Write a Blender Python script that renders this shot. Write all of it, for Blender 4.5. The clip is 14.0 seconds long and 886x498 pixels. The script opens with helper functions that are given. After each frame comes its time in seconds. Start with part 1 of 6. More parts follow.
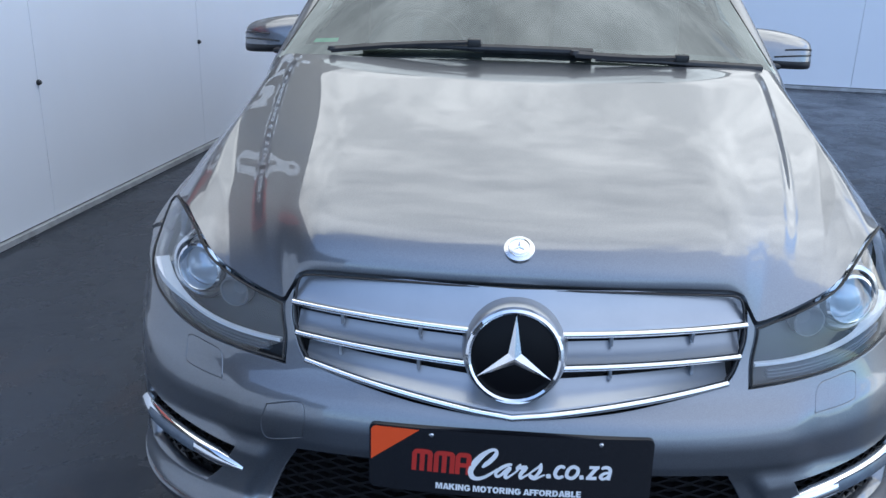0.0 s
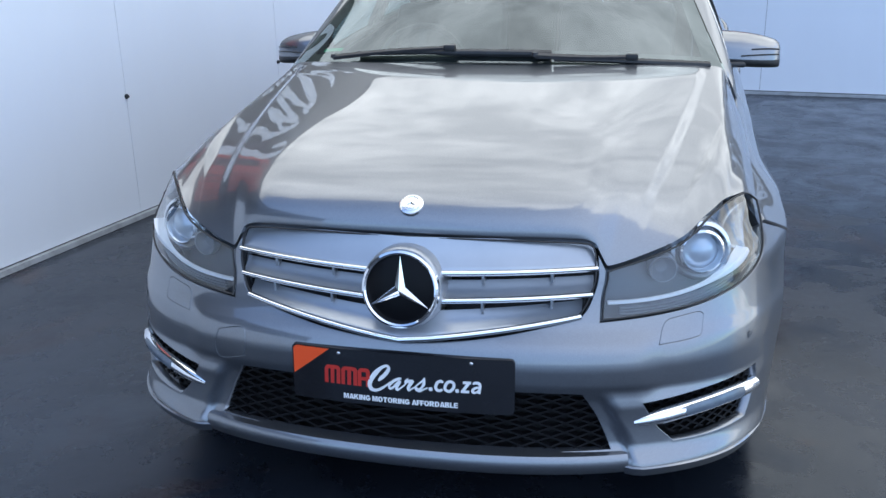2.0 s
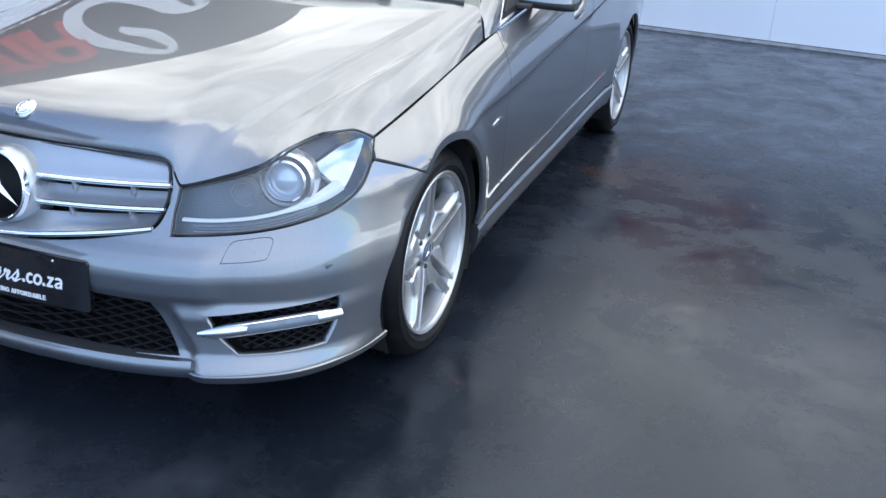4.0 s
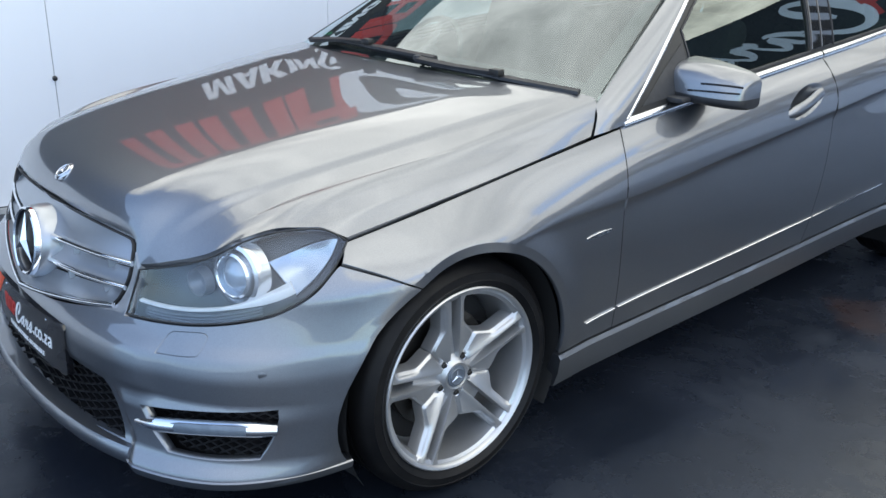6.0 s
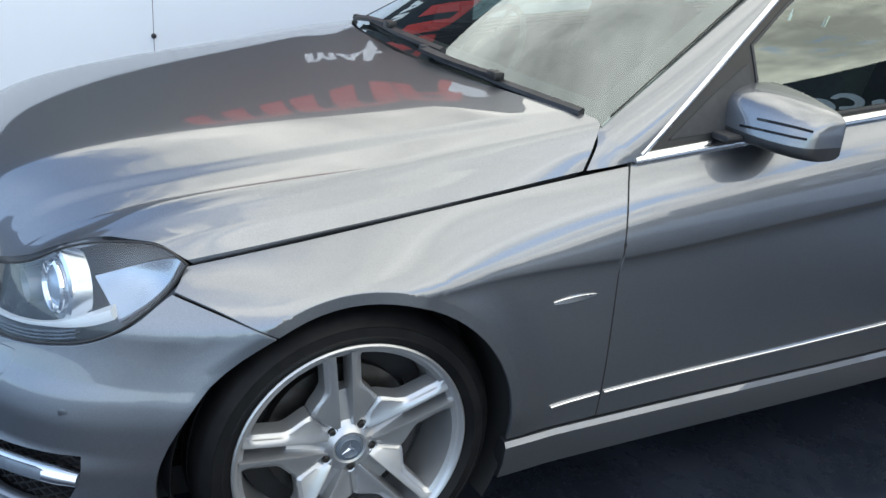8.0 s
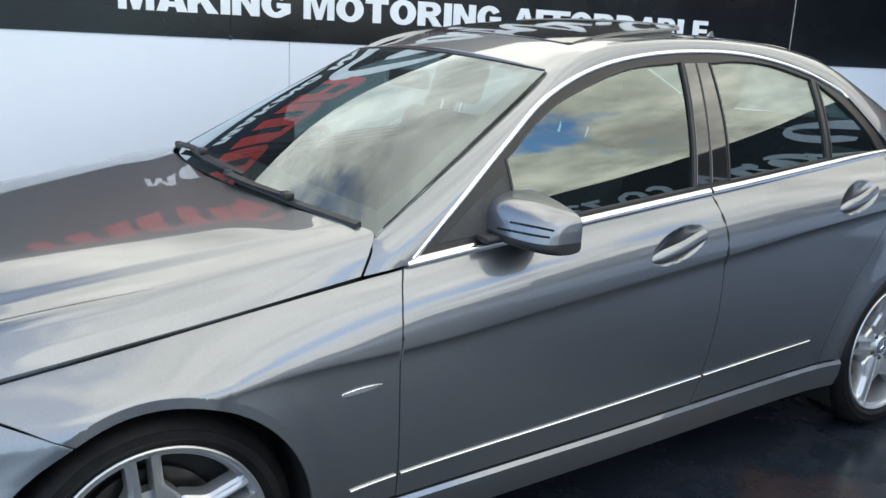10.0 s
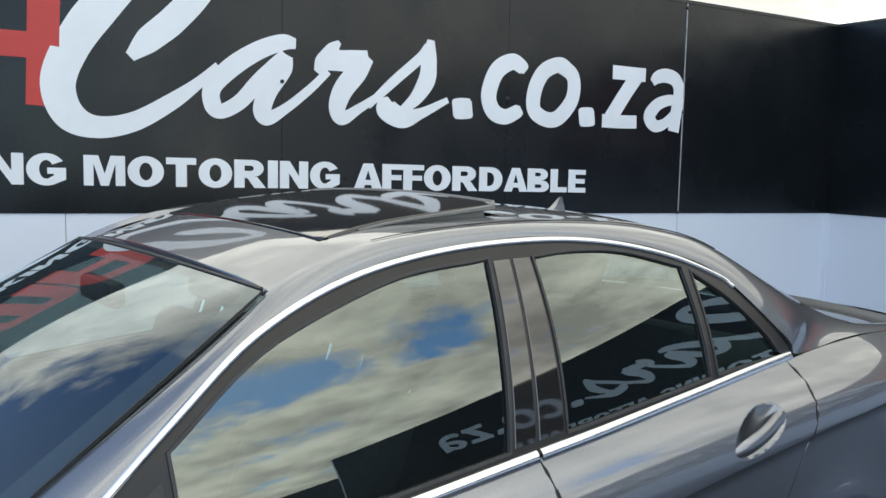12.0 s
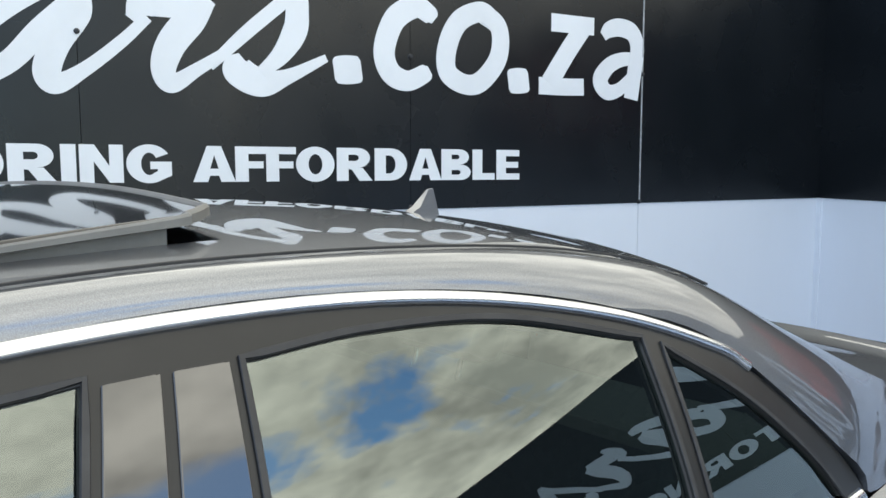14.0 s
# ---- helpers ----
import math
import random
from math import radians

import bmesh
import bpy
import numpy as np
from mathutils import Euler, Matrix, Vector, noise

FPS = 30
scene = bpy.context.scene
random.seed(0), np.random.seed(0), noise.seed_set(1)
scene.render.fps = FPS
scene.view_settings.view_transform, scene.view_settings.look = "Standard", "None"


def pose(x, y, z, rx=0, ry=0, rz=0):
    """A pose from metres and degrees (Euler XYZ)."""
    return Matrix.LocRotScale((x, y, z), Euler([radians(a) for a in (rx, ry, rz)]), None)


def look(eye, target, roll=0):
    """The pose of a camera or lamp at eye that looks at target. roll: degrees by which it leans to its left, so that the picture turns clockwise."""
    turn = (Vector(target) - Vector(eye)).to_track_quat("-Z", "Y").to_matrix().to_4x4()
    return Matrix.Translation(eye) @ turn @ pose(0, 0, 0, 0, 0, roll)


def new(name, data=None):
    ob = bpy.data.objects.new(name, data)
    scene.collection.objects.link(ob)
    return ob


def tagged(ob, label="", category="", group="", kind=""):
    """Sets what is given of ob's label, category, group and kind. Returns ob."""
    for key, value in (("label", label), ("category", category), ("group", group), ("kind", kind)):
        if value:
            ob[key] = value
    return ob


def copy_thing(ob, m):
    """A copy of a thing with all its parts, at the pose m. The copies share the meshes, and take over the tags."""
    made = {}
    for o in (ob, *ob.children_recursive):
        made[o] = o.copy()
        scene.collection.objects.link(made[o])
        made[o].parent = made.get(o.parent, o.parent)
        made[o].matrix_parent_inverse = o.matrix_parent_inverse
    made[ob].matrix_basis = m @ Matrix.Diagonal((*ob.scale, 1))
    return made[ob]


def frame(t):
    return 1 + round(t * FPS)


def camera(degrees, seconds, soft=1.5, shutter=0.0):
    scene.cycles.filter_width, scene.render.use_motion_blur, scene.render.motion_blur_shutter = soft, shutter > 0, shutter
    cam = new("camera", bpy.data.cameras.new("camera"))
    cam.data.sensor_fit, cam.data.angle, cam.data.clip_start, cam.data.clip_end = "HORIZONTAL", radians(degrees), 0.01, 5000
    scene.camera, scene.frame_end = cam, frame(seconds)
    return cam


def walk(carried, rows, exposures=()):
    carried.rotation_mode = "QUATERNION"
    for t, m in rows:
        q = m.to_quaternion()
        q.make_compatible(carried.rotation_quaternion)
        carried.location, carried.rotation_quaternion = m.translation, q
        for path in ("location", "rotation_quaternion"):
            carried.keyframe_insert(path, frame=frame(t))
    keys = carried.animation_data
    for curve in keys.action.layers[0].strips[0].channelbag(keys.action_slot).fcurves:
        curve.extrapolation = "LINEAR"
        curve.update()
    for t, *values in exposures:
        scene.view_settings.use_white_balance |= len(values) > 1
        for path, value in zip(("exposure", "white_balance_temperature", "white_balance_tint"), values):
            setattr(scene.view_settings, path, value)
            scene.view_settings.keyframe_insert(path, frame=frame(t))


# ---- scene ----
from mathutils import geometry

cam = camera(52.5, 14.0)
PATH = [
    (0, (-0.007, -1.425, 1.354), (-0.144, 0.449, 0.669), 1.3),
    (0.5, (0.023, -1.393, 1.354), (0.005, 0.485, 0.664), 1.4),
    (1, (0.19, -1.451, 1.334), (0.033, 0.416, 0.635), 0.8),
    (1.5, (0.355, -1.553, 1.357), (-0.059, 0.285, 0.685), 0.9),
    (2, (0.541, -1.769, 1.34), (0.109, 0.078, 0.707), -1.1),
    (2.5, (0.796, -1.887, 1.388), (0.193, -0.087, 0.757), 1.7),
    (3, (1.163, -1.917, 1.395), (0.533, -0.143, 0.705), 0.7),
    (3.5, (1.4, -1.787, 1.363), (0.783, -0.029, 0.605), 1.1),
    (3.7, (1.542, -1.666, 1.382), (0.929, 0.08, 0.599), 2.0),
    (5.8, (2.349, -0.687, 1.404), (1.028, 0.649, 0.72), 0.7),
    (6, (2.357, -0.584, 1.402), (0.938, 0.65, 0.72), 0.8),
    (6.5, (2.264, -0.301, 1.391), (0.785, 0.86, 0.709), 3.7),
    (7, (2.229, -0.047, 1.383), (0.74, 1.099, 0.698), 3.1),
    (7.5, (2.246, 0.201, 1.366), (0.628, 1.134, 0.651), 4.2),
    (7.7, (2.263, 0.228, 1.366), (0.596, 1.064, 0.644), 4.5),
    (9.8, (2.594, 0.21, 1.429), (0.999, 1.26, 0.835), 2.4),
    (10, (2.611, 0.315, 1.469), (1.002, 1.392, 0.967), 2.7),
    (10.5, (2.603, 0.544, 1.479), (0.96, 1.608, 1.071), 3.9),
    (11, (2.398, 0.781, 1.515), (0.796, 1.959, 1.295), 5.1),
    (11.5, (2.242, 0.965, 1.531), (0.685, 2.204, 1.33), 2.9),
    (12, (2.07, 1.246, 1.581), (0.504, 2.475, 1.375), 1.2),
    (12.5, (1.833, 1.43, 1.569), (0.248, 2.634, 1.369), 0.7),
    (13, (1.594, 1.666, 1.563), (0.012, 2.879, 1.391), 0.8),
    (13.5, (1.421, 2.004, 1.556), (-0.132, 3.252, 1.367), -0.4),
    (14, (1.29, 2.286, 1.536), (-0.226, 3.572, 1.307), 0.0),
]
EXPOSURES = [(0.0, 0.66, 6090, 8), (2.0, 0.8, 6080, 8), (3.0, 1.02, 6190, 8), (3.7, 1.2, 6330, 8), (6.0, 0.90, 6620, 6), (9.8, 0.88, 6900, 4.5), (11.0, 0.62, 6900, 4.5), (12.8, 0.55, 6900, 4.5), (14.0, 0.78, 7000, 4.5)]
walk(cam, [(t, look(e, g, r)) for t, e, g, r in PATH], EXPOSURES)

# ---- light -------------------------------------------------------------------
world = bpy.data.worlds.new("sky")
scene.world = world
world.use_nodes = True
wn, wl = world.node_tree.nodes, world.node_tree.links
wn.clear()
SUN_EL, SUN_AZ = radians(40), radians(62)

SUN_DIR = (math.sin(SUN_AZ) * math.cos(SUN_EL), -math.cos(SUN_AZ) * math.cos(SUN_EL), math.sin(SUN_EL))


def wnode(kind, **kw):
    n = wn.new(kind)
    for k, v in kw.items():
        n.inputs[k].default_value = v
    return n


sky = wn.new("ShaderNodeTexSky")
sky.sky_type, sky.sun_disc, sky.sun_elevation, sky.sun_rotation = "NISHITA", False, SUN_EL, SUN_AZ
sky.dust_density, sky.ozone_density = 0.3, 2.5
coord = wn.new("ShaderNodeTexCoord")
split = wn.new("ShaderNodeSeparateXYZ")
wl.new(coord.outputs["Generated"], split.inputs[0])
lift = wn.new("ShaderNodeMath")
lift.operation = "MAXIMUM"
wl.new(split.outputs[2], lift.inputs[0])
lift.inputs[1].default_value = 0.0
raised = wn.new("ShaderNodeMath")
raised.operation = "ADD"
raised.inputs[1].default_value = 0.22
wl.new(lift.outputs[0], raised.inputs[0])
flat = wn.new("ShaderNodeCombineXYZ")
for i in range(2):
    d = wn.new("ShaderNodeMath")
    d.operation = "DIVIDE"
    wl.new(split.outputs[i], d.inputs[0])
    wl.new(raised.outputs[0], d.inputs[1])
    wl.new(d.outputs[0], flat.inputs[i])
big = wnode("ShaderNodeTexNoise", Scale=2.4, Detail=11.0, Roughness=0.62, Distortion=0.2)
wl.new(flat.outputs[0], big.inputs["Vector"])
cover = wn.new("ShaderNodeValToRGB")
cover.color_ramp.elements[0].position, cover.color_ramp.elements[1].position = 0.46, 0.57
north_part = wn.new("ShaderNodeMath")  # the clouds thin out towards the front of the car
north_part.operation = "MULTIPLY_ADD"
wl.new(split.outputs[1], north_part.inputs[0])
north_part.inputs[1].default_value, north_part.inputs[2].default_value = 1.1, 0.13
most = wn.new("ShaderNodeMath")
most.operation = "MINIMUM"
wl.new(north_part.outputs[0], most.inputs[0])
most.inputs[1].default_value = 0.25
east_part = wn.new("ShaderNodeMath")  # and break up towards the open side
east_part.operation = "MAXIMUM"
wl.new(split.outputs[0], east_part.inputs[0])
east_part.inputs[1].default_value = 0.0
side = wn.new("ShaderNodeMath")
side.operation = "MULTIPLY_ADD"
low_gap = wn.new("ShaderNodeMapRange")  # but only low down
low_gap.inputs[1].default_value, low_gap.inputs[2].default_value = 0.47, 0.62
low_gap.inputs[3].default_value, low_gap.inputs[4].default_value = 1.0, 0.2
wl.new(split.outputs[2], low_gap.inputs[0])
gap_part = wn.new("ShaderNodeMath")
gap_part.operation = "MULTIPLY"
wl.new(east_part.outputs[0], gap_part.inputs[0])
wl.new(low_gap.outputs[0], gap_part.inputs[1])
wl.new(gap_part.outputs[0], side.inputs[0])
side.inputs[1].default_value = -0.37
wl.new(most.outputs[0], side.inputs[2])
bank = wn.new("ShaderNodeMath")
bank.operation = "ADD"
wl.new(side.outputs[0], bank.inputs[0])
wl.new(big.outputs[0], bank.inputs[1])
west_part = wn.new("ShaderNodeMath")  # closed over the wall side
west_part.operation = "MINIMUM"
north_west = wn.new("ShaderNodeMath")
north_west.operation = "MULTIPLY_ADD"
wl.new(split.outputs[1], north_west.inputs[0])
north_west.inputs[1].default_value = -0.9
wl.new(split.outputs[0], north_west.inputs[2])
wl.new(north_west.outputs[0], west_part.inputs[0])
west_part.inputs[1].default_value = 0.0
closed = wn.new("ShaderNodeMath")
closed.operation = "MULTIPLY_ADD"
wl.new(west_part.outputs[0], closed.inputs[0])
closed.inputs[1].default_value = -0.14
wl.new(bank.outputs[0], closed.inputs[2])
low_bank = wn.new("ShaderNodeMapRange")  # clouds close up towards the horizon
low_bank.inputs[1].default_value, low_bank.inputs[2].default_value = 0.26, 0.44
low_bank.inputs[3].default_value, low_bank.inputs[4].default_value = 0.22, 0.0
wl.new(split.outputs[2], low_bank.inputs[0])
banked = wn.new("ShaderNodeMath")
banked.operation = "ADD"
wl.new(closed.outputs[0], banked.inputs[0])
wl.new(low_bank.outputs[0], banked.inputs[1])
wl.new(banked.outputs[0], cover.inputs[0])
soft = wnode("ShaderNodeTexNoise", Scale=2.6, Detail=10.0, Roughness=0.66)
wl.new(flat.outputs[0], soft.inputs["Vector"])
tone = wn.new("ShaderNodeValToRGB")
tone.color_ramp.elements[0].position, tone.color_ramp.elements[0].color = 0.37, (4.8, 4.86, 4.86, 1)
tone.color_ramp.elements[1].position, tone.color_ramp.elements[1].color = 0.65, (11.9, 11.85, 11.6, 1)
deep = wn.new("ShaderNodeMath")  # the cloud deck is thicker over the far end of the yard
deep.operation = "SUBTRACT"
wl.new(split.outputs[1], deep.inputs[0])
deep.inputs[1].default_value = 0.45
thick = wn.new("ShaderNodeMath")
thick.operation = "MAXIMUM"
wl.new(deep.outputs[0], thick.inputs[0])
thick.inputs[1].default_value = 0.0
shade = wn.new("ShaderNodeMath")
shade.operation = "MULTIPLY_ADD"
wl.new(thick.outputs[0], shade.inputs[0])
shade.inputs[1].default_value = -0.17
wl.new(soft.outputs[0], shade.inputs[2])
brighter = wn.new("ShaderNodeMath")
brighter.operation = "MULTIPLY_ADD"
wl.new(east_part.outputs[0], brighter.inputs[0])
brighter.inputs[1].default_value = 0.06
wl.new(shade.outputs[0], brighter.inputs[2])
wl.new(brighter.outputs[0], tone.inputs[0])
mixer = wn.new("ShaderNodeMix")
mixer.data_type = "RGBA"
wl.new(cover.outputs[0], mixer.inputs[0])
clear = wn.new("ShaderNodeMix")  # deep blue between the clouds
clear.data_type, clear.blend_type = "RGBA", "MULTIPLY"
clear.inputs[0].default_value = 1.0
wl.new(sky.outputs[0], clear.inputs[6])
clear.inputs[7].default_value = (0.62, 0.94, 1.28, 1)
haze = wn.new("ShaderNodeMix")  # paler towards the front of the car
haze.data_type = "RGBA"
haze_amount = wn.new("ShaderNodeMapRange")
haze_amount.inputs[1].default_value, haze_amount.inputs[2].default_value = -0.08, -0.70
haze_amount.inputs[3].default_value, haze_amount.inputs[4].default_value = 0.0, 0.65
wl.new(split.outputs[1], haze_amount.inputs[0])
wl.new(haze_amount.outputs[0], haze.inputs[0])
wl.new(clear.outputs[2], haze.inputs[6])
haze.inputs[7].default_value = (4.6, 6.0, 8.7, 1)
wl.new(haze.outputs[2], mixer.inputs[6])
wl.new(tone.outputs[0], mixer.inputs[7])
# the veiled sun brightens the clouds round it
toward = wn.new("ShaderNodeVectorMath")
toward.operation = "DOT_PRODUCT"
wl.new(coord.outputs["Generated"], toward.inputs[0])
toward.inputs[1].default_value = SUN_DIR
glow = wn.new("ShaderNodeMapRange")
glow.interpolation_type = "SMOOTHSTEP"
glow.inputs[1].default_value, glow.inputs[2].default_value = 0.45, 1.0
glow.inputs[3].default_value, glow.inputs[4].default_value = 1.0, 1.1
wl.new(toward.outputs["Value"], glow.inputs[0])
lit = wn.new("ShaderNodeVectorMath")
lit.operation = "SCALE"
veil = wn.new("ShaderNodeMix")  # and whitens the sky there
veil.data_type = "RGBA"
veil_amount = wn.new("ShaderNodeMapRange")
veil_amount.interpolation_type = "SMOOTHSTEP"
veil_amount.inputs[1].default_value, veil_amount.inputs[2].default_value = 0.6, 1.0
veil_amount.inputs[3].default_value, veil_amount.inputs[4].default_value = 0.0, 0.35
wl.new(toward.outputs["Value"], veil_amount.inputs[0])
wl.new(veil_amount.outputs[0], veil.inputs[0])
wl.new(mixer.outputs[2], veil.inputs[6])
veil.inputs[7].default_value = (9.0, 8.9, 8.7, 1)
wl.new(veil.outputs[2], lit.inputs[0])
wl.new(glow.outputs[0], lit.inputs["Scale"])
back = wnode("ShaderNodeBackground", Strength=0.14)
wl.new(lit.outputs[0], back.inputs[0])
wout = wn.new("ShaderNodeOutputWorld")
wl.new(back.outputs[0], wout.inputs[0])
sun = new("sun", bpy.data.lights.new("sun", "SUN"))
sun.data.energy, sun.data.angle, sun.data.color = 0.20, radians(120), (1.0, 0.97, 0.93)
sun.matrix_world = look([3 * c for c in SUN_DIR], (0, 0, 0))

# ---- materials -----------------------------------------------------------------
class Shader:
    """A node material with a Principled surface and a few shorthands."""

    def __init__(self, name, color=(0.5, 0.5, 0.5), **inputs):
        self.mat = bpy.data.materials.new(name)
        self.mat.use_nodes = True
        self.nodes, self.links = self.mat.node_tree.nodes, self.mat.node_tree.links
        self.bsdf = self.nodes["Principled BSDF"]
        self.bsdf.inputs["Base Color"].default_value = (*color, 1)
        for k, v in inputs.items():
            self.bsdf.inputs[k.replace("_", " ")].default_value = v
        self.where = self.nodes.new("ShaderNodeTexCoord").outputs["Object"]

    def noise(self, scale, detail=4.0, rough=0.5, distortion=0.0, stretch=None):
        n = self.nodes.new("ShaderNodeTexNoise")
        n.inputs["Scale"].default_value, n.inputs["Detail"].default_value = scale, detail
        n.inputs["Roughness"].default_value, n.inputs["Distortion"].default_value = rough, distortion
        src = self.where
        if stretch:
            m = self.nodes.new("ShaderNodeMapping")
            m.inputs["Scale"].default_value = stretch
            self.links.new(src, m.inputs[0])
            src = m.outputs[0]
        self.links.new(src, n.inputs["Vector"])
        return n.outputs[0]

    def ramp(self, src, *stops):
        r = self.nodes.new("ShaderNodeValToRGB")
        e = r.color_ramp.elements
        while len(e) < len(stops):
            e.new(0.5)
        for i, (p, c) in enumerate(stops):
            e[i].position = p
            e[i].color = (*c, 1) if isinstance(c, tuple) else (c, c, c, 1)
        self.links.new(src, r.inputs[0])
        return r.outputs[0]

    def mix(self, fac, a, b, how="MIX"):
        m = self.nodes.new("ShaderNodeMix")
        m.data_type, m.blend_type = "RGBA", how
        for sock, v in ((0, fac), (6, a), (7, b)):
            if isinstance(v, (int, float)):
                m.inputs[sock].default_value = v
            elif isinstance(v, tuple):
                m.inputs[sock].default_value = (*v, 1)
            else:
                self.links.new(v, m.inputs[sock])
        return m.outputs[2]

    def set(self, socket, src):
        self.links.new(src, self.bsdf.inputs[socket])
        return self

    def bump(self, src, strength, distance=0.01):
        b = self.nodes.new("ShaderNodeBump")
        b.inputs["Strength"].default_value, b.inputs["Distance"].default_value = strength, distance
        self.links.new(src, b.inputs["Height"])
        self.links.new(b.outputs[0], self.bsdf.inputs["Normal"])
        return self


def glass_material(name, tint, gloss_least, gloss_tint=(1, 1, 1)):
    """A thin pane: clear straight on, a mirror at a glancing angle, alike from both sides."""
    m = bpy.data.materials.new(name)
    m.use_nodes = True
    n, l = m.node_tree.nodes, m.node_tree.links
    n.clear()
    out = n.new("ShaderNodeOutputMaterial")
    mix = n.new("ShaderNodeMixShader")
    clear = n.new("ShaderNodeBsdfTransparent")
    clear.inputs[0].default_value = (*tint, 1)
    gloss = n.new("ShaderNodeBsdfGlossy")
    gloss.inputs["Color"].default_value = (*gloss_tint, 1)
    gloss.inputs["Roughness"].default_value = 0.0
    facing = n.new("ShaderNodeLayerWeight")
    facing.inputs[0].default_value = 0.5
    steep = n.new("ShaderNodeMath")
    steep.operation = "POWER"
    steep.inputs[1].default_value = 3.5
    l.new(facing.outputs["Facing"], steep.inputs[0])
    amount = n.new("ShaderNodeMath")
    amount.operation = "MULTIPLY_ADD"
    amount.inputs[1].default_value, amount.inputs[2].default_value = 1 - gloss_least, gloss_least
    l.new(steep.outputs[0], amount.inputs[0])
    l.new(amount.outputs[0], mix.inputs[0])
    l.new(clear.outputs[0], mix.inputs[1])
    l.new(gloss.outputs[0], mix.inputs[2])
    l.new(mix.outputs[0], out.inputs[0])
    return m


def make_paint():
    s = Shader("metallic_grey_paint", (0.2, 0.205, 0.215), Metallic=0.9, Roughness=0.40, Coat_Weight=1.0, Coat_Roughness=0.01, Coat_IOR=1.85)
    flake = s.noise(900, 2, 0.6)
    cloudy = s.noise(2.2, 3)
    base = s.mix(s.ramp(flake, (0.35, 0.0), (0.7, 1.0)), (0.138, 0.148, 0.166), (0.219, 0.232, 0.256))
    s.set("Base Color", s.mix(s.ramp(cloudy, (0.3, 0.0), (0.7, 0.12)), base, (0.26, 0.27, 0.29)))
    return s.mat


def make_floor():
    s = Shader("painted_floor", (0.04, 0.045, 0.055), Roughness=0.4, Specular_IOR_Level=0.4, Specular_Tint=(0.77, 0.88, 1.0, 1))
    broad = s.noise(0.55, 6, 0.62, 0.6)
    mid = s.noise(2.6, 7, 0.65, 0.3)
    fine = s.noise(38, 5, 0.7)
    base = s.mix(s.ramp(broad, (0.38, 0.0), (0.62, 1.0)), (0.007, 0.010, 0.016), (0.021, 0.026, 0.038))
    base = s.mix(s.ramp(mid, (0.5, 0.0), (0.75, 0.55)), base, (0.034, 0.040, 0.053))
    rust = s.noise(1.15, 5, 0.6, 0.8)
    base = s.mix(s.ramp(rust, (0.60, 0.0), (0.70, 0.6)), base, (0.050, 0.028, 0.022))
    base = s.mix(s.ramp(fine, (0.45, 0.0), (0.8, 0.3)), base, (0.040, 0.043, 0.050))
    s.set("Base Color", base)
    s.set("Roughness", s.ramp(s.noise(2.6, 9, 0.72, 0.25), (0.34, 0.10), (0.66, 0.42)))
    s.bump(s.noise(14, 8, 0.65), 0.2, 0.003)
    return s.mat


def make_panel_white():
    s = Shader("white_wall_panel", (0.74, 0.77, 0.82), Roughness=0.3)
    dirt = s.noise(1.3, 6, 0.6, 0.3, (1, 1, 0.3))
    s.set("Base Color", s.mix(s.ramp(dirt, (0.35, 0.0), (0.8, 0.5)), (0.80, 0.825, 0.87), (0.72, 0.745, 0.79)))
    s.bump(s.noise(3.0, 3), 0.10, 0.01)
    return s.mat


def make_vinyl():
    s = Shader("black_banner_vinyl", (0.016, 0.017, 0.02), Roughness=0.3, Specular_IOR_Level=0.34)
    s.set("Base Color", s.mix(s.ramp(s.noise(1.8, 6, 0.65), (0.4, 0.0), (0.75, 0.6)), (0.006, 0.008, 0.010), (0.013, 0.015, 0.018)))
    s.set("Roughness", s.ramp(s.noise(2.5, 5), (0.35, 0.20), (0.65, 0.34)))
    s.bump(s.noise(2.2, 3), 0.12, 0.01)
    return s.mat


def make_worn(name, color, dark, rough, scale, metallic=0.0, bump=0.0):
    s = Shader(name, color, Roughness=rough, Metallic=metallic)
    s.set("Base Color", s.mix(s.ramp(s.noise(scale, 6, 0.65), (0.4, 0.0), (0.75, 1.0)), color, dark))
    if bump:
        s.bump(s.noise(scale * 3, 5), bump, 0.003)
    return s.mat


def make_rubber():
    s = Shader("tyre_rubber", (0.006, 0.006, 0.007), Roughness=0.5, Specular_IOR_Level=0.22)
    s.set("Base Color", s.mix(s.ramp(s.noise(14, 6, 0.65), (0.4, 0.0), (0.75, 1.0)), (0.004, 0.004, 0.005), (0.011, 0.0105, 0.010)))
    s.bump(s.noise(42, 5), 0.25, 0.003)
    return s.mat


PAINT = make_paint()
FLOOR = make_floor()
PANEL = make_panel_white()
VINYL = make_vinyl()
LETTER = make_worn("white_vinyl_letter", (0.84, 0.85, 0.86), (0.76, 0.77, 0.78), 0.35, 2.5)
RED = make_worn("red_vinyl_letter", (0.55, 0.035, 0.025), (0.42, 0.03, 0.025), 0.35, 2.5)
ORANGE = Shader("orange_print", (0.85, 0.09, 0.02), Roughness=0.35).mat
CHROME = Shader("chrome", (0.86, 0.87, 0.89), Metallic=1.0, Roughness=0.07).mat
ALU = Shader("polished_aluminium", (0.84, 0.85, 0.87), Metallic=1.0, Roughness=0.17).mat
SATIN = Shader("satin_aluminium", (0.72, 0.73, 0.75), Metallic=1.0, Roughness=0.24).mat
SILVER = make_worn("silver_grille_paint", (0.40, 0.42, 0.45), (0.35, 0.37, 0.40), 0.30, 6.0, 0.75)
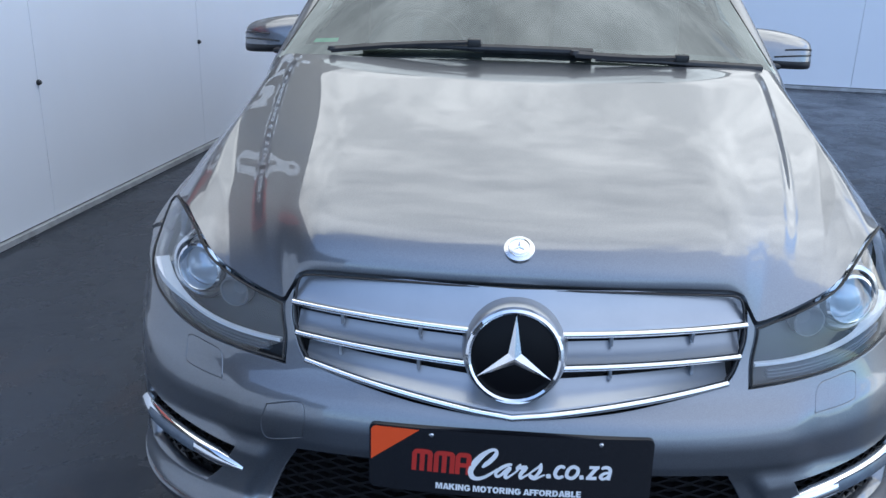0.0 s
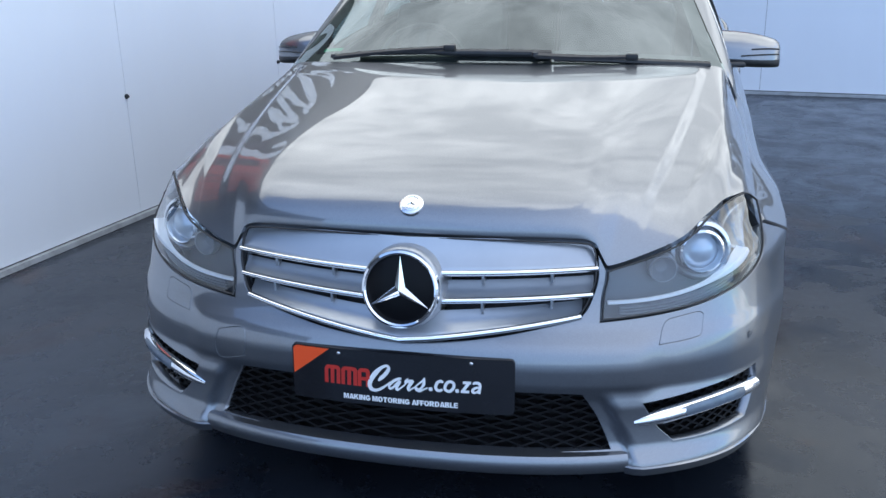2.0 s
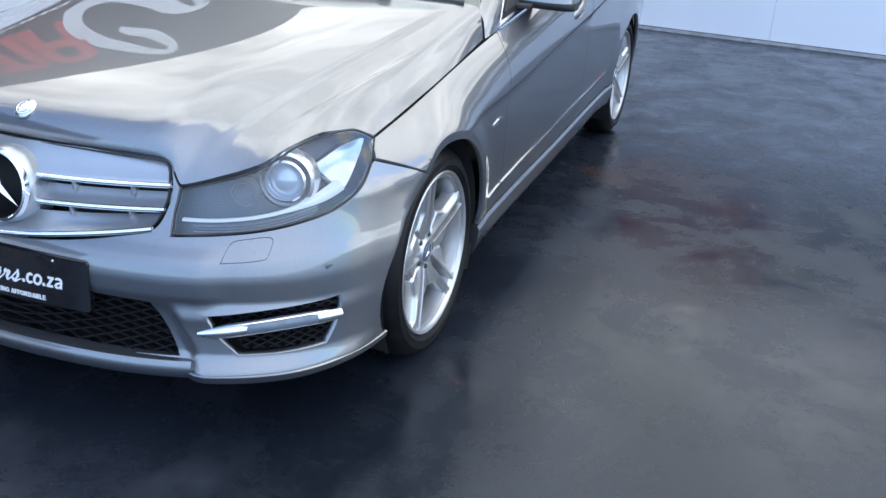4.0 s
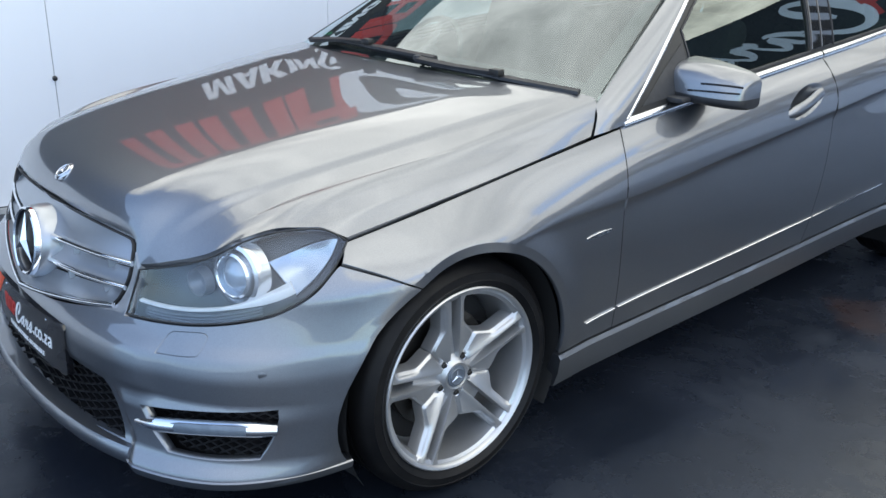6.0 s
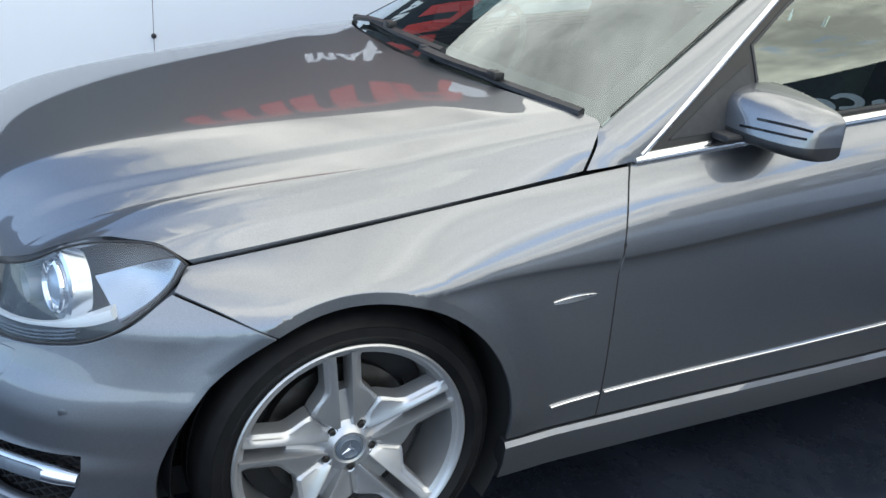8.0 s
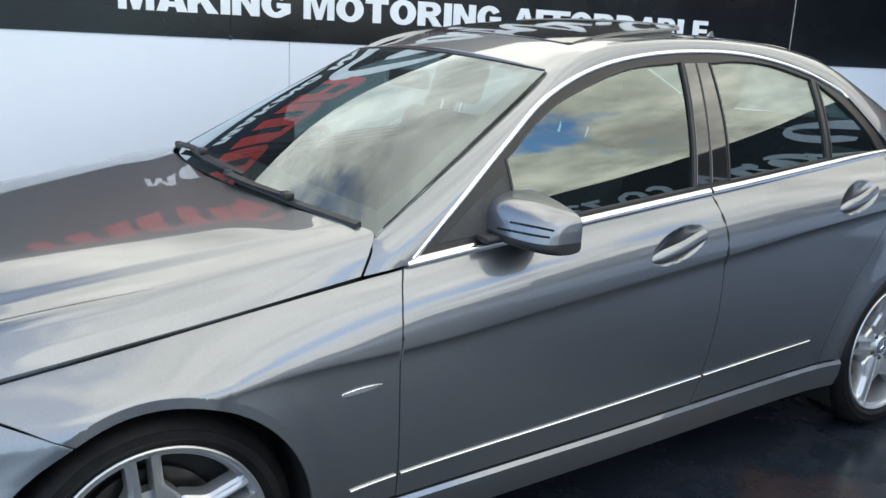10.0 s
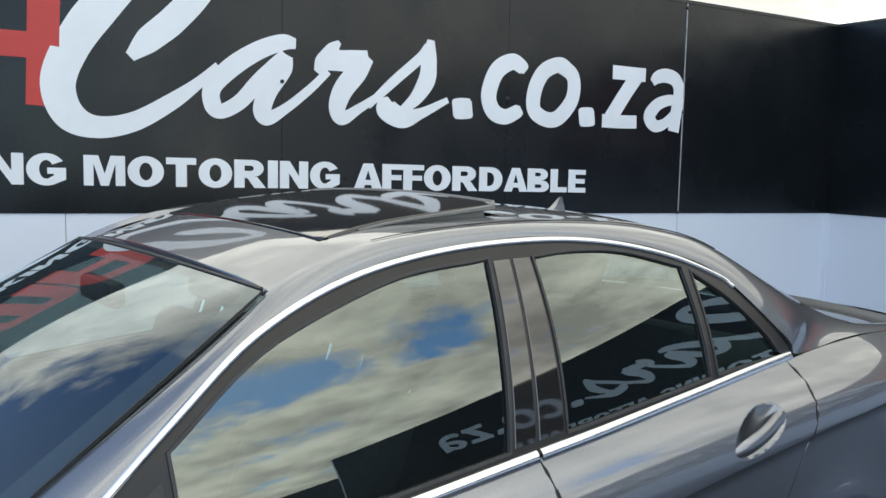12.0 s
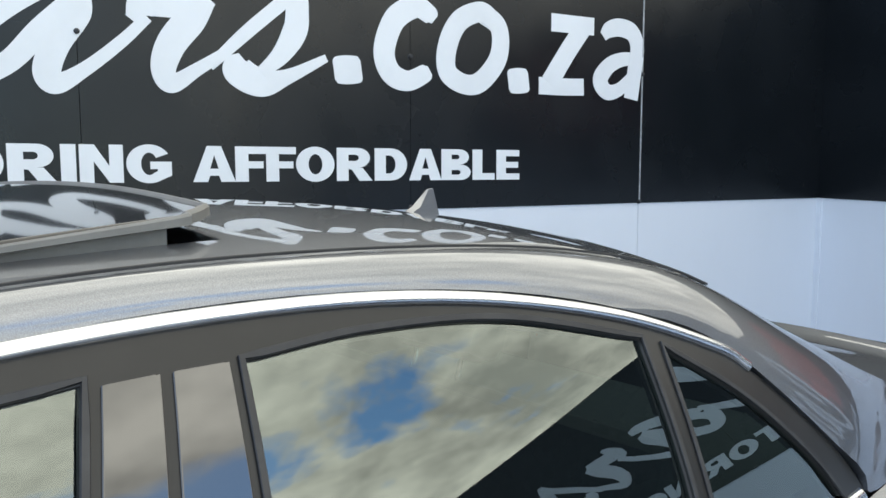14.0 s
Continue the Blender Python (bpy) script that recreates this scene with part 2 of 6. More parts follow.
RIM = make_worn("silver_wheel_paint", (0.50, 0.505, 0.515), (0.43, 0.435, 0.445), 0.30, 9.0, 0.75)
PLASTIC = make_worn("black_plastic", (0.016, 0.016, 0.018), (0.035, 0.035, 0.036), 0.5, 20.0)
PILLAR = Shader("gloss_pillar_cover", (0.014, 0.013, 0.012), Roughness=0.04, IOR=1.85, Coat_Weight=0.5).mat
GLOSSY = Shader("gloss_black", (0.008, 0.008, 0.010), Roughness=0.06, Coat_Weight=0.5).mat
TRIM = make_worn("grey_window_trim", (0.015, 0.0145, 0.014), (0.022, 0.021, 0.020), 0.36, 12.0)
TRIM.node_tree.nodes["Principled BSDF"].inputs["Specular IOR Level"].default_value = 0.38
SEAL = make_worn("grey_sunroof_seal", (0.20, 0.195, 0.18), (0.15, 0.145, 0.135), 0.5, 15.0)
MESH = Shader("black_mesh_plastic", (0.006, 0.006, 0.007), Roughness=0.45, Specular_IOR_Level=0.25).mat
ENAMEL = Shader("black_enamel", (0.004, 0.004, 0.005), Roughness=0.3, Specular_IOR_Level=0.12).mat
RUBBER = make_rubber()
INNER = make_worn("dark_inner_body", (0.010, 0.010, 0.011), (0.018, 0.018, 0.018), 0.8, 5.0)
STEEL = make_worn("brake_steel", (0.075, 0.073, 0.07), (0.05, 0.043, 0.038), 0.42, 30.0, 0.9)
FABRIC = make_worn("black_upholstery", (0.022, 0.022, 0.023), (0.035, 0.034, 0.033), 0.75, 60.0)
BEIGE = make_worn("light_headlining", (0.42, 0.40, 0.37), (0.36, 0.34, 0.32), 0.85, 40.0)
WIND = glass_material("windscreen_glass", (0.62, 0.72, 0.68), 0.125, (0.88, 0.96, 1.0))
TINTED = glass_material("tinted_side_glass", (0.34, 0.44, 0.43), 0.16, (0.92, 1.0, 0.94))
LENS = glass_material("headlight_lens", (0.90, 0.93, 0.95), 0.07)
BULB = Shader("projector_lens", (0.35, 0.42, 0.50), Roughness=0.04, Coat_Weight=1.0, Metallic=0.4).mat
TAIL = Shader("red_tail_lens", (0.35, 0.01, 0.01), Roughness=0.08, Coat_Weight=1.0).mat
GREENISH = Shader("green_sticker", (0.02, 0.35, 0.16), Roughness=0.4).mat
CONCRETE = make_worn("painted_kerb", (0.42, 0.43, 0.44), (0.22, 0.22, 0.22), 0.6, 9.0, 0.0, 0.4)
LIGHTBAR = make_worn("white_light_guide", (0.80, 0.81, 0.82), (0.70, 0.71, 0.73), 0.25, 12.0)
LAMPDARK = make_worn("lamp_inner_grey", (0.20, 0.215, 0.24), (0.15, 0.16, 0.18), 0.3, 20.0, 0.4)
LAMPBLACK = make_worn("lamp_housing_dark", (0.050, 0.060, 0.074), (0.034, 0.042, 0.054), 0.25, 20.0, 0.2)
LAMPWHITE = make_worn("lamp_reflector", (0.40, 0.44, 0.50), (0.29, 0.33, 0.39), 0.18, 14.0, 0.95)
LAMPGREY = make_worn("lamp_housing_grey", (0.155, 0.185, 0.225), (0.10, 0.12, 0.15), 0.22, 20.0, 0.35)
# ---- car surfaces -----------------------------------------------------------
def curve(points, smooth=True):
    """A smooth one-dimensional curve through a few (t, value) points."""
    xs = [p[0] for p in points]
    ys = [p[1] for p in points]
    n = len(xs)
    d = [(ys[i + 1] - ys[i]) / (xs[i + 1] - xs[i]) for i in range(n - 1)]
    m = [d[0]] + [0.0 if d[i - 1] * d[i] <= 0 else 2 * d[i - 1] * d[i] / (d[i - 1] + d[i]) for i in range(1, n - 1)] + [d[-1]]

    def f(t):
        if t <= xs[0]:
            return ys[0] + m[0] * (t - xs[0])
        if t >= xs[-1]:
            return ys[-1] + m[-1] * (t - xs[-1])
        i = 0
        while t > xs[i + 1]:
            i += 1
        h = xs[i + 1] - xs[i]
        s = (t - xs[i]) / h
        if not smooth:
            return ys[i] + s * (ys[i + 1] - ys[i])
        return ((2 * s**3 - 3 * s * s + 1) * ys[i] + (s**3 - 2 * s * s + s) * h * m[i]
                + (3 * s * s - 2 * s**3) * ys[i + 1] + (s**3 - s * s) * h * m[i + 1])
    return f

def ramp(a, b, t):
    s = min(1.0, max(0.0, (t - a) / (b - a)))
    return s * s * (3 - 2 * s)

AXLE_F, AXLE_R, HUB_Z, ARCH = 0.785, 3.55, 0.315, 0.348
waist = curve([(0.3, 0.712), (0.49, 0.74), (1.29, 0.860), (1.42, 0.878), (2.46, 0.985), (3.4, 1.052), (3.9, 1.065), (4.5, 1.03)])
crease_z = curve([(0.4, 0.62), (1.15, 0.685), (1.36, 0.692), (1.85, 0.738), (2.45, 0.80), (3.06, 0.865), (3.6, 0.905), (4.4, 0.93)])
sill_z = curve([(0.4, 0.28), (1.13, 0.285), (2.0, 0.305), (3.06, 0.345), (4.5, 0.36)])
half_w = curve([(0.3, 0.845), (0.55, 0.868), (0.8, 0.878), (1.3, 0.872), (2.0, 0.876), (2.6, 0.882), (3.2, 0.886), (3.6, 0.882), (4.0, 0.86), (4.4, 0.80), (4.6, 0.73)])
waist_x = curve([(0.3, 0.745), (0.49, 0.775), (0.9, 0.786), (1.3, 0.789), (1.42, 0.792), (2.2, 0.803), (2.6, 0.800), (3.0, 0.783), (3.4, 0.748), (3.8, 0.71), (4.2, 0.69), (4.6, 0.64)])

def side_x(y, z):
    """The car's flank: half width at a station and a height."""
    for c in (AXLE_F, AXLE_R):
        r = math.hypot(y - c, z - HUB_Z)
        band = ARCH + 0.026
        if 0.2 < r < band and z > HUB_Z - 0.05:  # flat lip round the wheel arch
            return flank_x(c + (y - c) * band / r, HUB_Z + (z - HUB_Z) * band / r) + 0.02 * (band - r)
    return flank_x(y, z)

def flank_x(y, z):
    w, zc, zb, zs = half_w(y), crease_z(y), waist(y), sill_z(y)
    f = 0.25 * ramp(0.66, 0.95, y) + 0.75 * ramp(1.0, 1.7, y)
    g = 0.13 + 0.57 * ramp(1.45, 0.95, y)
    if z >= zc:
        s = (z - zc) / (zb - zc)
        x = w - (w - waist_x(y)) * (g * (math.sqrt(s * s + 0.04) - 0.2) / 0.82 + (1 - g) * s ** (2 + 0.6 * ramp(1.0, 1.5, y))) if s < 1.6 else w - (w - waist_x(y)) * 2.3
    else:
        d = zc - z
        s = d / (zc - zs)
        x = w - 0.013 * f * (1 - math.exp(-d / 0.010)) + 0.022 * f * s - (0.020 + 0.018 * f) * s * s
    x += 0.015 * ramp(1.1, 0.5, y) * ramp(0.62, 0.46, z)
    for c, fl in ((AXLE_F, 0.018), (AXLE_R, 0.014)):
        r = math.hypot(y - c, z - HUB_Z)
        x += fl * math.exp(-((max(r, ARCH) - ARCH) / 0.072) ** 2) * ramp(0.0, 0.16, z - 0.2)
    return x

NOSE_N, NOSE_D = 2.7, 0.60
nose_y = curve([(0.10, 0.0), (0.18, -0.012), (0.22, -0.014), (0.27, 0.015), (0.34, 0.022), (0.45, 0.020), (0.495, 0.031), (0.535, 0.057), (0.60, 0.086), (0.72, 0.118), (0.80, 0.15)])
nose_a = curve([(0.15, 0.865), (0.36, 0.872), (0.5, 0.868), (0.62, 0.868), (0.70, 0.835), (0.78, 0.80)])

def nose(a, z):
    """The wrap-round front of the car: a runs from 0 at the middle to 1 at the flank."""
    t = abs(a) * math.pi / 2
    e = 2 / NOSE_N
    return (math.copysign(nose_a(z) * math.sin(t) ** e, a), nose_y(z) + NOSE_D * (1 - max(0.0, math.cos(t)) ** e), z)

def glass_x(y, z):
    """The side of the greenhouse, leaning inwards above the waist."""
    d = z - waist(y)
    return waist_x(y) + 0.004 - 0.30 * d - 0.62 * d * d - 0.035 * ramp(2.6, 3.7, y) * ramp(-0.05, 0.3, d)

# ---- building tools --------------------------------------------------------------
def mesh_object(name, verts, faces, mat, parent=None, label="", normals=None, smooth=True):
    me = bpy.data.meshes.new(name)
    me.from_pydata([tuple(v) for v in verts], [], faces)
    me.materials.append(mat)
    if smooth:
        me.polygons.foreach_set("use_smooth", [True] * len(me.polygons))
    if normals is not None:
        me.normals_split_custom_set_from_vertices([tuple(n) for n in normals])
    ob = new(name, me)
    if parent:
        ob.parent = parent
    return tagged(ob, label)


def part(name, bm, mat, parent, label="", smooth=True, sharp=35):
    """Links a bmesh as one mesh object under a thing or a part."""
    bm.normal_update()
    bmesh.ops.recalc_face_normals(bm, faces=bm.faces)
    for f in bm.faces:
        f.smooth = smooth
    if smooth:
        for e in bm.edges:
            if len(e.link_faces) == 2 and e.calc_face_angle(0) > radians(sharp):
                e.smooth = False
    me = bpy.data.meshes.new(name)
    bm.to_mesh(me)
    bm.free()
    me.materials.append(mat)
    ob = new(name, me)
    if parent:
        ob.parent = parent
    return tagged(ob, label)


def spl(pts, n=8):
    """A smooth open line through a few points."""
    p = [np.array(q, float) for q in pts]
    if len(p) < 3:
        return [p[0] + (p[-1] - p[0]) * i / n for i in range(n)] + [p[-1]]
    out = []
    for i in range(len(p) - 1):
        a = p[i - 1] if i else 2 * p[0] - p[1]
        b, c = p[i], p[i + 1]
        d = p[i + 2] if i + 2 < len(p) else 2 * p[-1] - p[-2]
        for k in range(n):
            t = k / n
            out.append(0.5 * (2 * b + (c - a) * t + (2 * a - 5 * b + 4 * c - d) * t * t + (3 * b - a - 3 * c + d) * t**3))
    return out + [p[-1]]


def loop(*segs, n=8):
    """A closed outline out of smooth stretches that meet in corners."""
    out = []
    for s in segs:
        out += spl(s, n)[:-1]
    return out


def arc(cx, cy, r, a0, a1, n=24):
    return [(cx + r * math.cos(radians(a0 + (a1 - a0) * i / n)), cy + r * math.sin(radians(a0 + (a1 - a0) * i / n))) for i in range(n + 1)]


def shrink(pts, d):
    """An outline drawn in by d on all sides."""
    q = np.array([p[:2] for p in pts], float)
    keep = [i for i in range(len(q)) if np.linalg.norm(q[i] - q[i - 1]) > 1e-5]
    q = q[keep]
    area = 0.5 * np.sum(q[:, 0] * np.roll(q[:, 1], -1) - np.roll(q[:, 0], -1) * q[:, 1])
    e0 = q - np.roll(q, 1, 0)
    e1 = np.roll(q, -1, 0) - q
    e0 /= np.linalg.norm(e0, axis=1)[:, None]
    e1 /= np.linalg.norm(e1, axis=1)[:, None]
    s = 1 if area > 0 else -1
    n0 = np.stack([-e0[:, 1], e0[:, 0]], 1) * s
    n1 = np.stack([-e1[:, 1], e1[:, 0]], 1) * s
    m = n0 + n1
    k = np.maximum(0.35, np.sum(m * n0, 1))
    return q + m / k[:, None] * d


def inside(poly, pts):
    poly, pts = np.asarray(poly), np.asarray(pts)
    x, y = pts[:, 0], pts[:, 1]
    hit = np.zeros(len(pts), bool)
    for i in range(len(poly)):
        (ax, ay), (bx, by) = poly[i - 1], poly[i]
        if ay == by:
            continue
        c = ((ay > y) != (by > y)) & (x < (bx - ax) * (y - ay) / (by - ay) + ax)
        hit ^= c
    return hit




def panel(name, surf, outline, mat, parent, holes=(), step=0.03, depth=0.016, offset=0.0, label="", gap=0.0024, extra=(), bow=None):
    """A sheet cut out of a surface: surf(u, v) gives the place, outline and holes are closed lines in (u, v)."""
    rings = [shrink(outline, gap)] + [shrink(h, -gap) for h in holes]
    pts, edges = [], []
    for r in rings:
        k = len(pts)
        pts += [tuple(p) for p in r]
        edges += [(k + i, k + (i + 1) % len(r)) for i in range(len(r))]
    rim = np.array(pts)
    lo, hi = rim.min(0), rim.max(0)
    grid = np.array([(a + (0.5 * step if j % 2 else 0), b) for j, b in enumerate(np.arange(lo[1] + step / 2, hi[1], step * 0.87)) for a in np.arange(lo[0] + step / 2, hi[0], step)])
    if len(grid):
        ok = inside(rings[0], grid)
        for r in rings[1:]:
            ok &= ~inside(r, grid)
        grid = grid[ok]
    if len(grid):
        far = np.min(np.linalg.norm(grid[:, None, :] - rim[None, :, :], axis=2), axis=1) > step * 0.45
        pts += [tuple(p) for p in grid[far]]
    if len(extra) and len(grid):
        ex = np.array(extra)
        near = np.array([np.min((ex[:, 0] - a) ** 2 + (ex[:, 1] - b) ** 2) < 0.017 ** 2 for a, b in pts[len(rim):]]) if len(pts) > len(rim) else []
        pts = pts[:len(rim)] + [p for p, k in zip(pts[len(rim):], near) if not k]
    if len(extra):
        ex = np.array(extra)
        ok = inside(rings[0], ex)
        for r in rings[1:]:
            ok &= ~inside(r, ex)
        ex = ex[ok]
        if len(ex):
            ok = np.min(np.linalg.norm(ex[:, None, :] - rim[None, :, :], axis=2), axis=1) > 0.004
            pts += [tuple(p) for p in ex[ok]]
    vs, _, fs, *_ = geometry.delaunay_2d_cdt([Vector(p) for p in pts], edges, [], 0, 1e-7)
    vs = [(v.x, v.y) for v in vs]
    mid = np.array([np.mean([vs[i] for i in f], axis=0) for f in fs])
    ok = inside(rings[0], mid)
    for r in rings[1:]:
        ok &= ~inside(r, mid)
    fs = [f for f, k in zip(fs, ok) if k]

    def at(u, v):
        p = Vector(surf(u, v))
        e = 1e-3
        n = (Vector(surf(u + e, v)) - Vector(surf(u - e, v))).cross(Vector(surf(u, v + e)) - Vector(surf(u, v - e)))
        n.normalize()
        if n.dot(p - Vector((0, min(3.9, max(0.7, p.y)), 0.5))) < 0:
            n = -n
        return p + n * offset, n
    got = [at(*v) for v in vs]
    verts, norms = [g[0] for g in got], [g[1] for g in got]
    if bow:
        norms = [Vector(bow(p)).normalized() for p in verts]
    faces = []
    for f in fs:
        a, b, c = (verts[i] for i in f[:3])
        n = (b - a).cross(c - a)
        if n.length < 1e-12:
            continue
        faces.append(tuple(f) if n.dot(norms[f[0]]) > 0 else tuple(reversed(f)))
    if depth:
        for k, r in enumerate(rings):
            base = len(verts)
            m = len(r)
            area = np.sum(r[:, 0] * np.roll(r[:, 1], -1) - np.roll(r[:, 0], -1) * r[:, 1])
            for i in range(m):
                p, n = at(*r[i])
                t = r[(i + 1) % m] - r[i - 1]
                t = t / (np.linalg.norm(t) + 1e-9)
                o = np.array([t[1], -t[0]]) * (1 if (area > 0) == (k == 0) else -1)
                out = Vector(surf(*(r[i] + o * 1e-3))) - Vector(surf(*r[i]))
                out = out.normalized() if out.length else n
                verts += [p, p - n * 0.0015 + out * 0.0012, p - n * depth]
                norms += [n, (n + out).normalized(), out]
            for i in range(m):
                a, b = base + 3 * i, base + 3 * ((i + 1) % m)
                for q in ((a, b, b + 1, a + 1), (a + 1, b + 1, b + 2, a + 2)):
                    nn = (verts[q[1]] - verts[q[0]]).cross(verts[q[2]] - verts[q[0]])
                    faces.append(q if nn.dot(norms[q[2]]) > 0 else tuple(reversed(q)))
    return mesh_object(name, verts, faces, mat, parent, label, norms)


def half_round(w, h):
    return [(w / 2 * math.cos(math.pi * i / 10), h * math.sin(math.pi * i / 10) - 0.3 * h) for i in range(11)]


def sweep(name, points, ups, profile, mat, parent, label="", closed=False, sharp=40, scale=None):
    """A profile of (across, up) pairs drawn along a line, with end caps."""
    p = [Vector(q) for q in points]
    n = len(p)
    bm = bmesh.new()
    rows = []
    for i in range(n):
        a = p[i - 1] if (i or closed) else p[0]
        b = p[(i + 1) % n] if (i + 1 < n or closed) else p[-1]
        t = (b - a).normalized()
        up = Vector(ups[i] if len(ups) > 1 else ups[0])
        side = t.cross(up).normalized()
        up = side.cross(t).normalized()
        k = scale(i / (n - 1)) if scale else 1
        rows.append([bm.verts.new(p[i] + side * x * k + up * y * k) for x, y in profile])
    m = len(profile)
    for i in range(n if closed else n - 1):
        for j in range(m):
            bm.faces.new((rows[i][j], rows[i][(j + 1) % m], rows[(i + 1) % n][(j + 1) % m], rows[(i + 1) % n][j]))
    if not closed:
        bm.faces.new(rows[0])
        bm.faces.new(rows[-1])
    return part(name, bm, mat, parent, label, sharp=sharp)


def bar(w, h, c=0.25):
    """A flat strip's profile, chamfered on its upper side."""
    return [(-w / 2, 0), (w / 2, 0), (w / 2, h * (1 - c)), (w / 2 - h * c, h), (-w / 2 + h * c, h), (-w / 2, h * (1 - c))]


def lathe(bm, profile, axis="x", n=48, centre=(0, 0, 0), a0=0.0, a1=360.0):
    """Turns (radius, along) pairs round an axis into bm."""
    full = abs(a1 - a0) >= 360
    steps = n if full else n + 1
    rows = []
    for i in range(steps):
        a = radians(a0 + (a1 - a0) * i / n)
        c, s = math.cos(a), math.sin(a)
        row = []
        for r, h in profile:
            v = {"x": (h, r * c, r * s), "y": (r * c, h, r * s), "z": (r * c, r * s, h)}[axis]
            row.append(bm.verts.new(Vector(v) + Vector(centre)))
        rows.append(row)
    for i in range(n):
        for j in range(len(profile) - 1):
            q = [rows[i][j], rows[i][j + 1], rows[(i + 1) % steps][j + 1], rows[(i + 1) % steps][j]]
            bm.faces.new(q)
    bmesh.ops.remove_doubles(bm, verts=bm.verts, dist=1e-5)
    return bm


def block(bm, lo, hi, bevel=0.0, m=None):
    r = bmesh.ops.create_cube(bm, size=1)
    for v in r["verts"]:
        v.co = Vector([(lo[i] + hi[i]) / 2 + v.co[i] * (hi[i] - lo[i]) for i in range(3)])
    if bevel:
        es = list({e for v in r["verts"] for e in v.link_edges})
        out = bmesh.ops.bevel(bm, geom=es, offset=bevel, segments=2, affect="EDGES", profile=0.5)
    if m:
        bmesh.ops.transform(bm, matrix=m, verts=bm.verts)
    return bm


def prism(pts, h, place):
    """A flat shape of thickness h; place((u, v, w)) lays it into the world."""
    bm = bmesh.new()
    n = len(pts)
    lo = [bm.verts.new(place((*p[:2], 0))) for p in pts]
    hi = [bm.verts.new(place((*p[:2], h))) for p in pts]
    bm.faces.new(lo)
    bm.faces.new(hi)
    for i in range(n):
        bm.faces.new((lo[i], lo[(i + 1) % n], hi[(i + 1) % n], hi[i]))
    bmesh.ops.triangulate(bm, faces=[f for f in bm.faces if len(f.verts) > 4])
    return bm


def raised_print(name, bm, left, right, low, high, place, mat, parent, label, depth):
    """Flat shapes, fitted between left and right, low and high, and given a thickness."""
    co = np.array([v.co for v in bm.verts])
    lo, hi = co.min(0), co.max(0)
    top = bmesh.ops.extrude_face_region(bm, geom=bm.faces[:])
    up = {v for v in top["geom"] if isinstance(v, bmesh.types.BMVert)}
    for v in bm.verts:
        u = left + (v.co.x - lo[0]) / (hi[0] - lo[0]) * (right - left)
        w = low + (v.co.y - lo[1]) / (hi[1] - lo[1]) * (high - low)
        v.co = Vector(place((u, w, depth if v in up else 0)))
    return part(name, bm, mat, parent, label, smooth=False)


STEM = 0.27


def rect(x0, y0, x1, y1):
    return [(x0, y0), (x1, y0), (x1, y1), (x0, y1)]


def ring_pieces(cx, cy, rx, ry, ix, iy, a0, a1, n=22, kx=None):
    """A heavy elliptical band from angle a0 to a1, as quads."""
    out, kx = [], cx if kx is None else kx
    for i in range(n):
        p, q = radians(a0 + (a1 - a0) * i / n), radians(a0 + (a1 - a0) * (i + 1) / n)
        out.append([(cx + rx * math.cos(p), cy + ry * math.sin(p)), (cx + rx * math.cos(q), cy + ry * math.sin(q)), (kx + ix * math.cos(q), cy + iy * math.sin(q)), (kx + ix * math.cos(p), cy + iy * math.sin(p))])
    return out


def bowl_pieces(cx, cy, rx, ry, kx, ix, iy):
    """The round side of D, B and R with its two level arms."""
    return [[(STEM, cy + iy), (kx, cy + iy), (cx, cy + ry), (STEM, cy + ry)], [(STEM, cy - ry), (cx, cy - ry), (kx, cy - iy), (STEM, cy - iy)]] + ring_pieces(cx, cy, rx, ry, ix, iy, -90, 90, 14, kx)


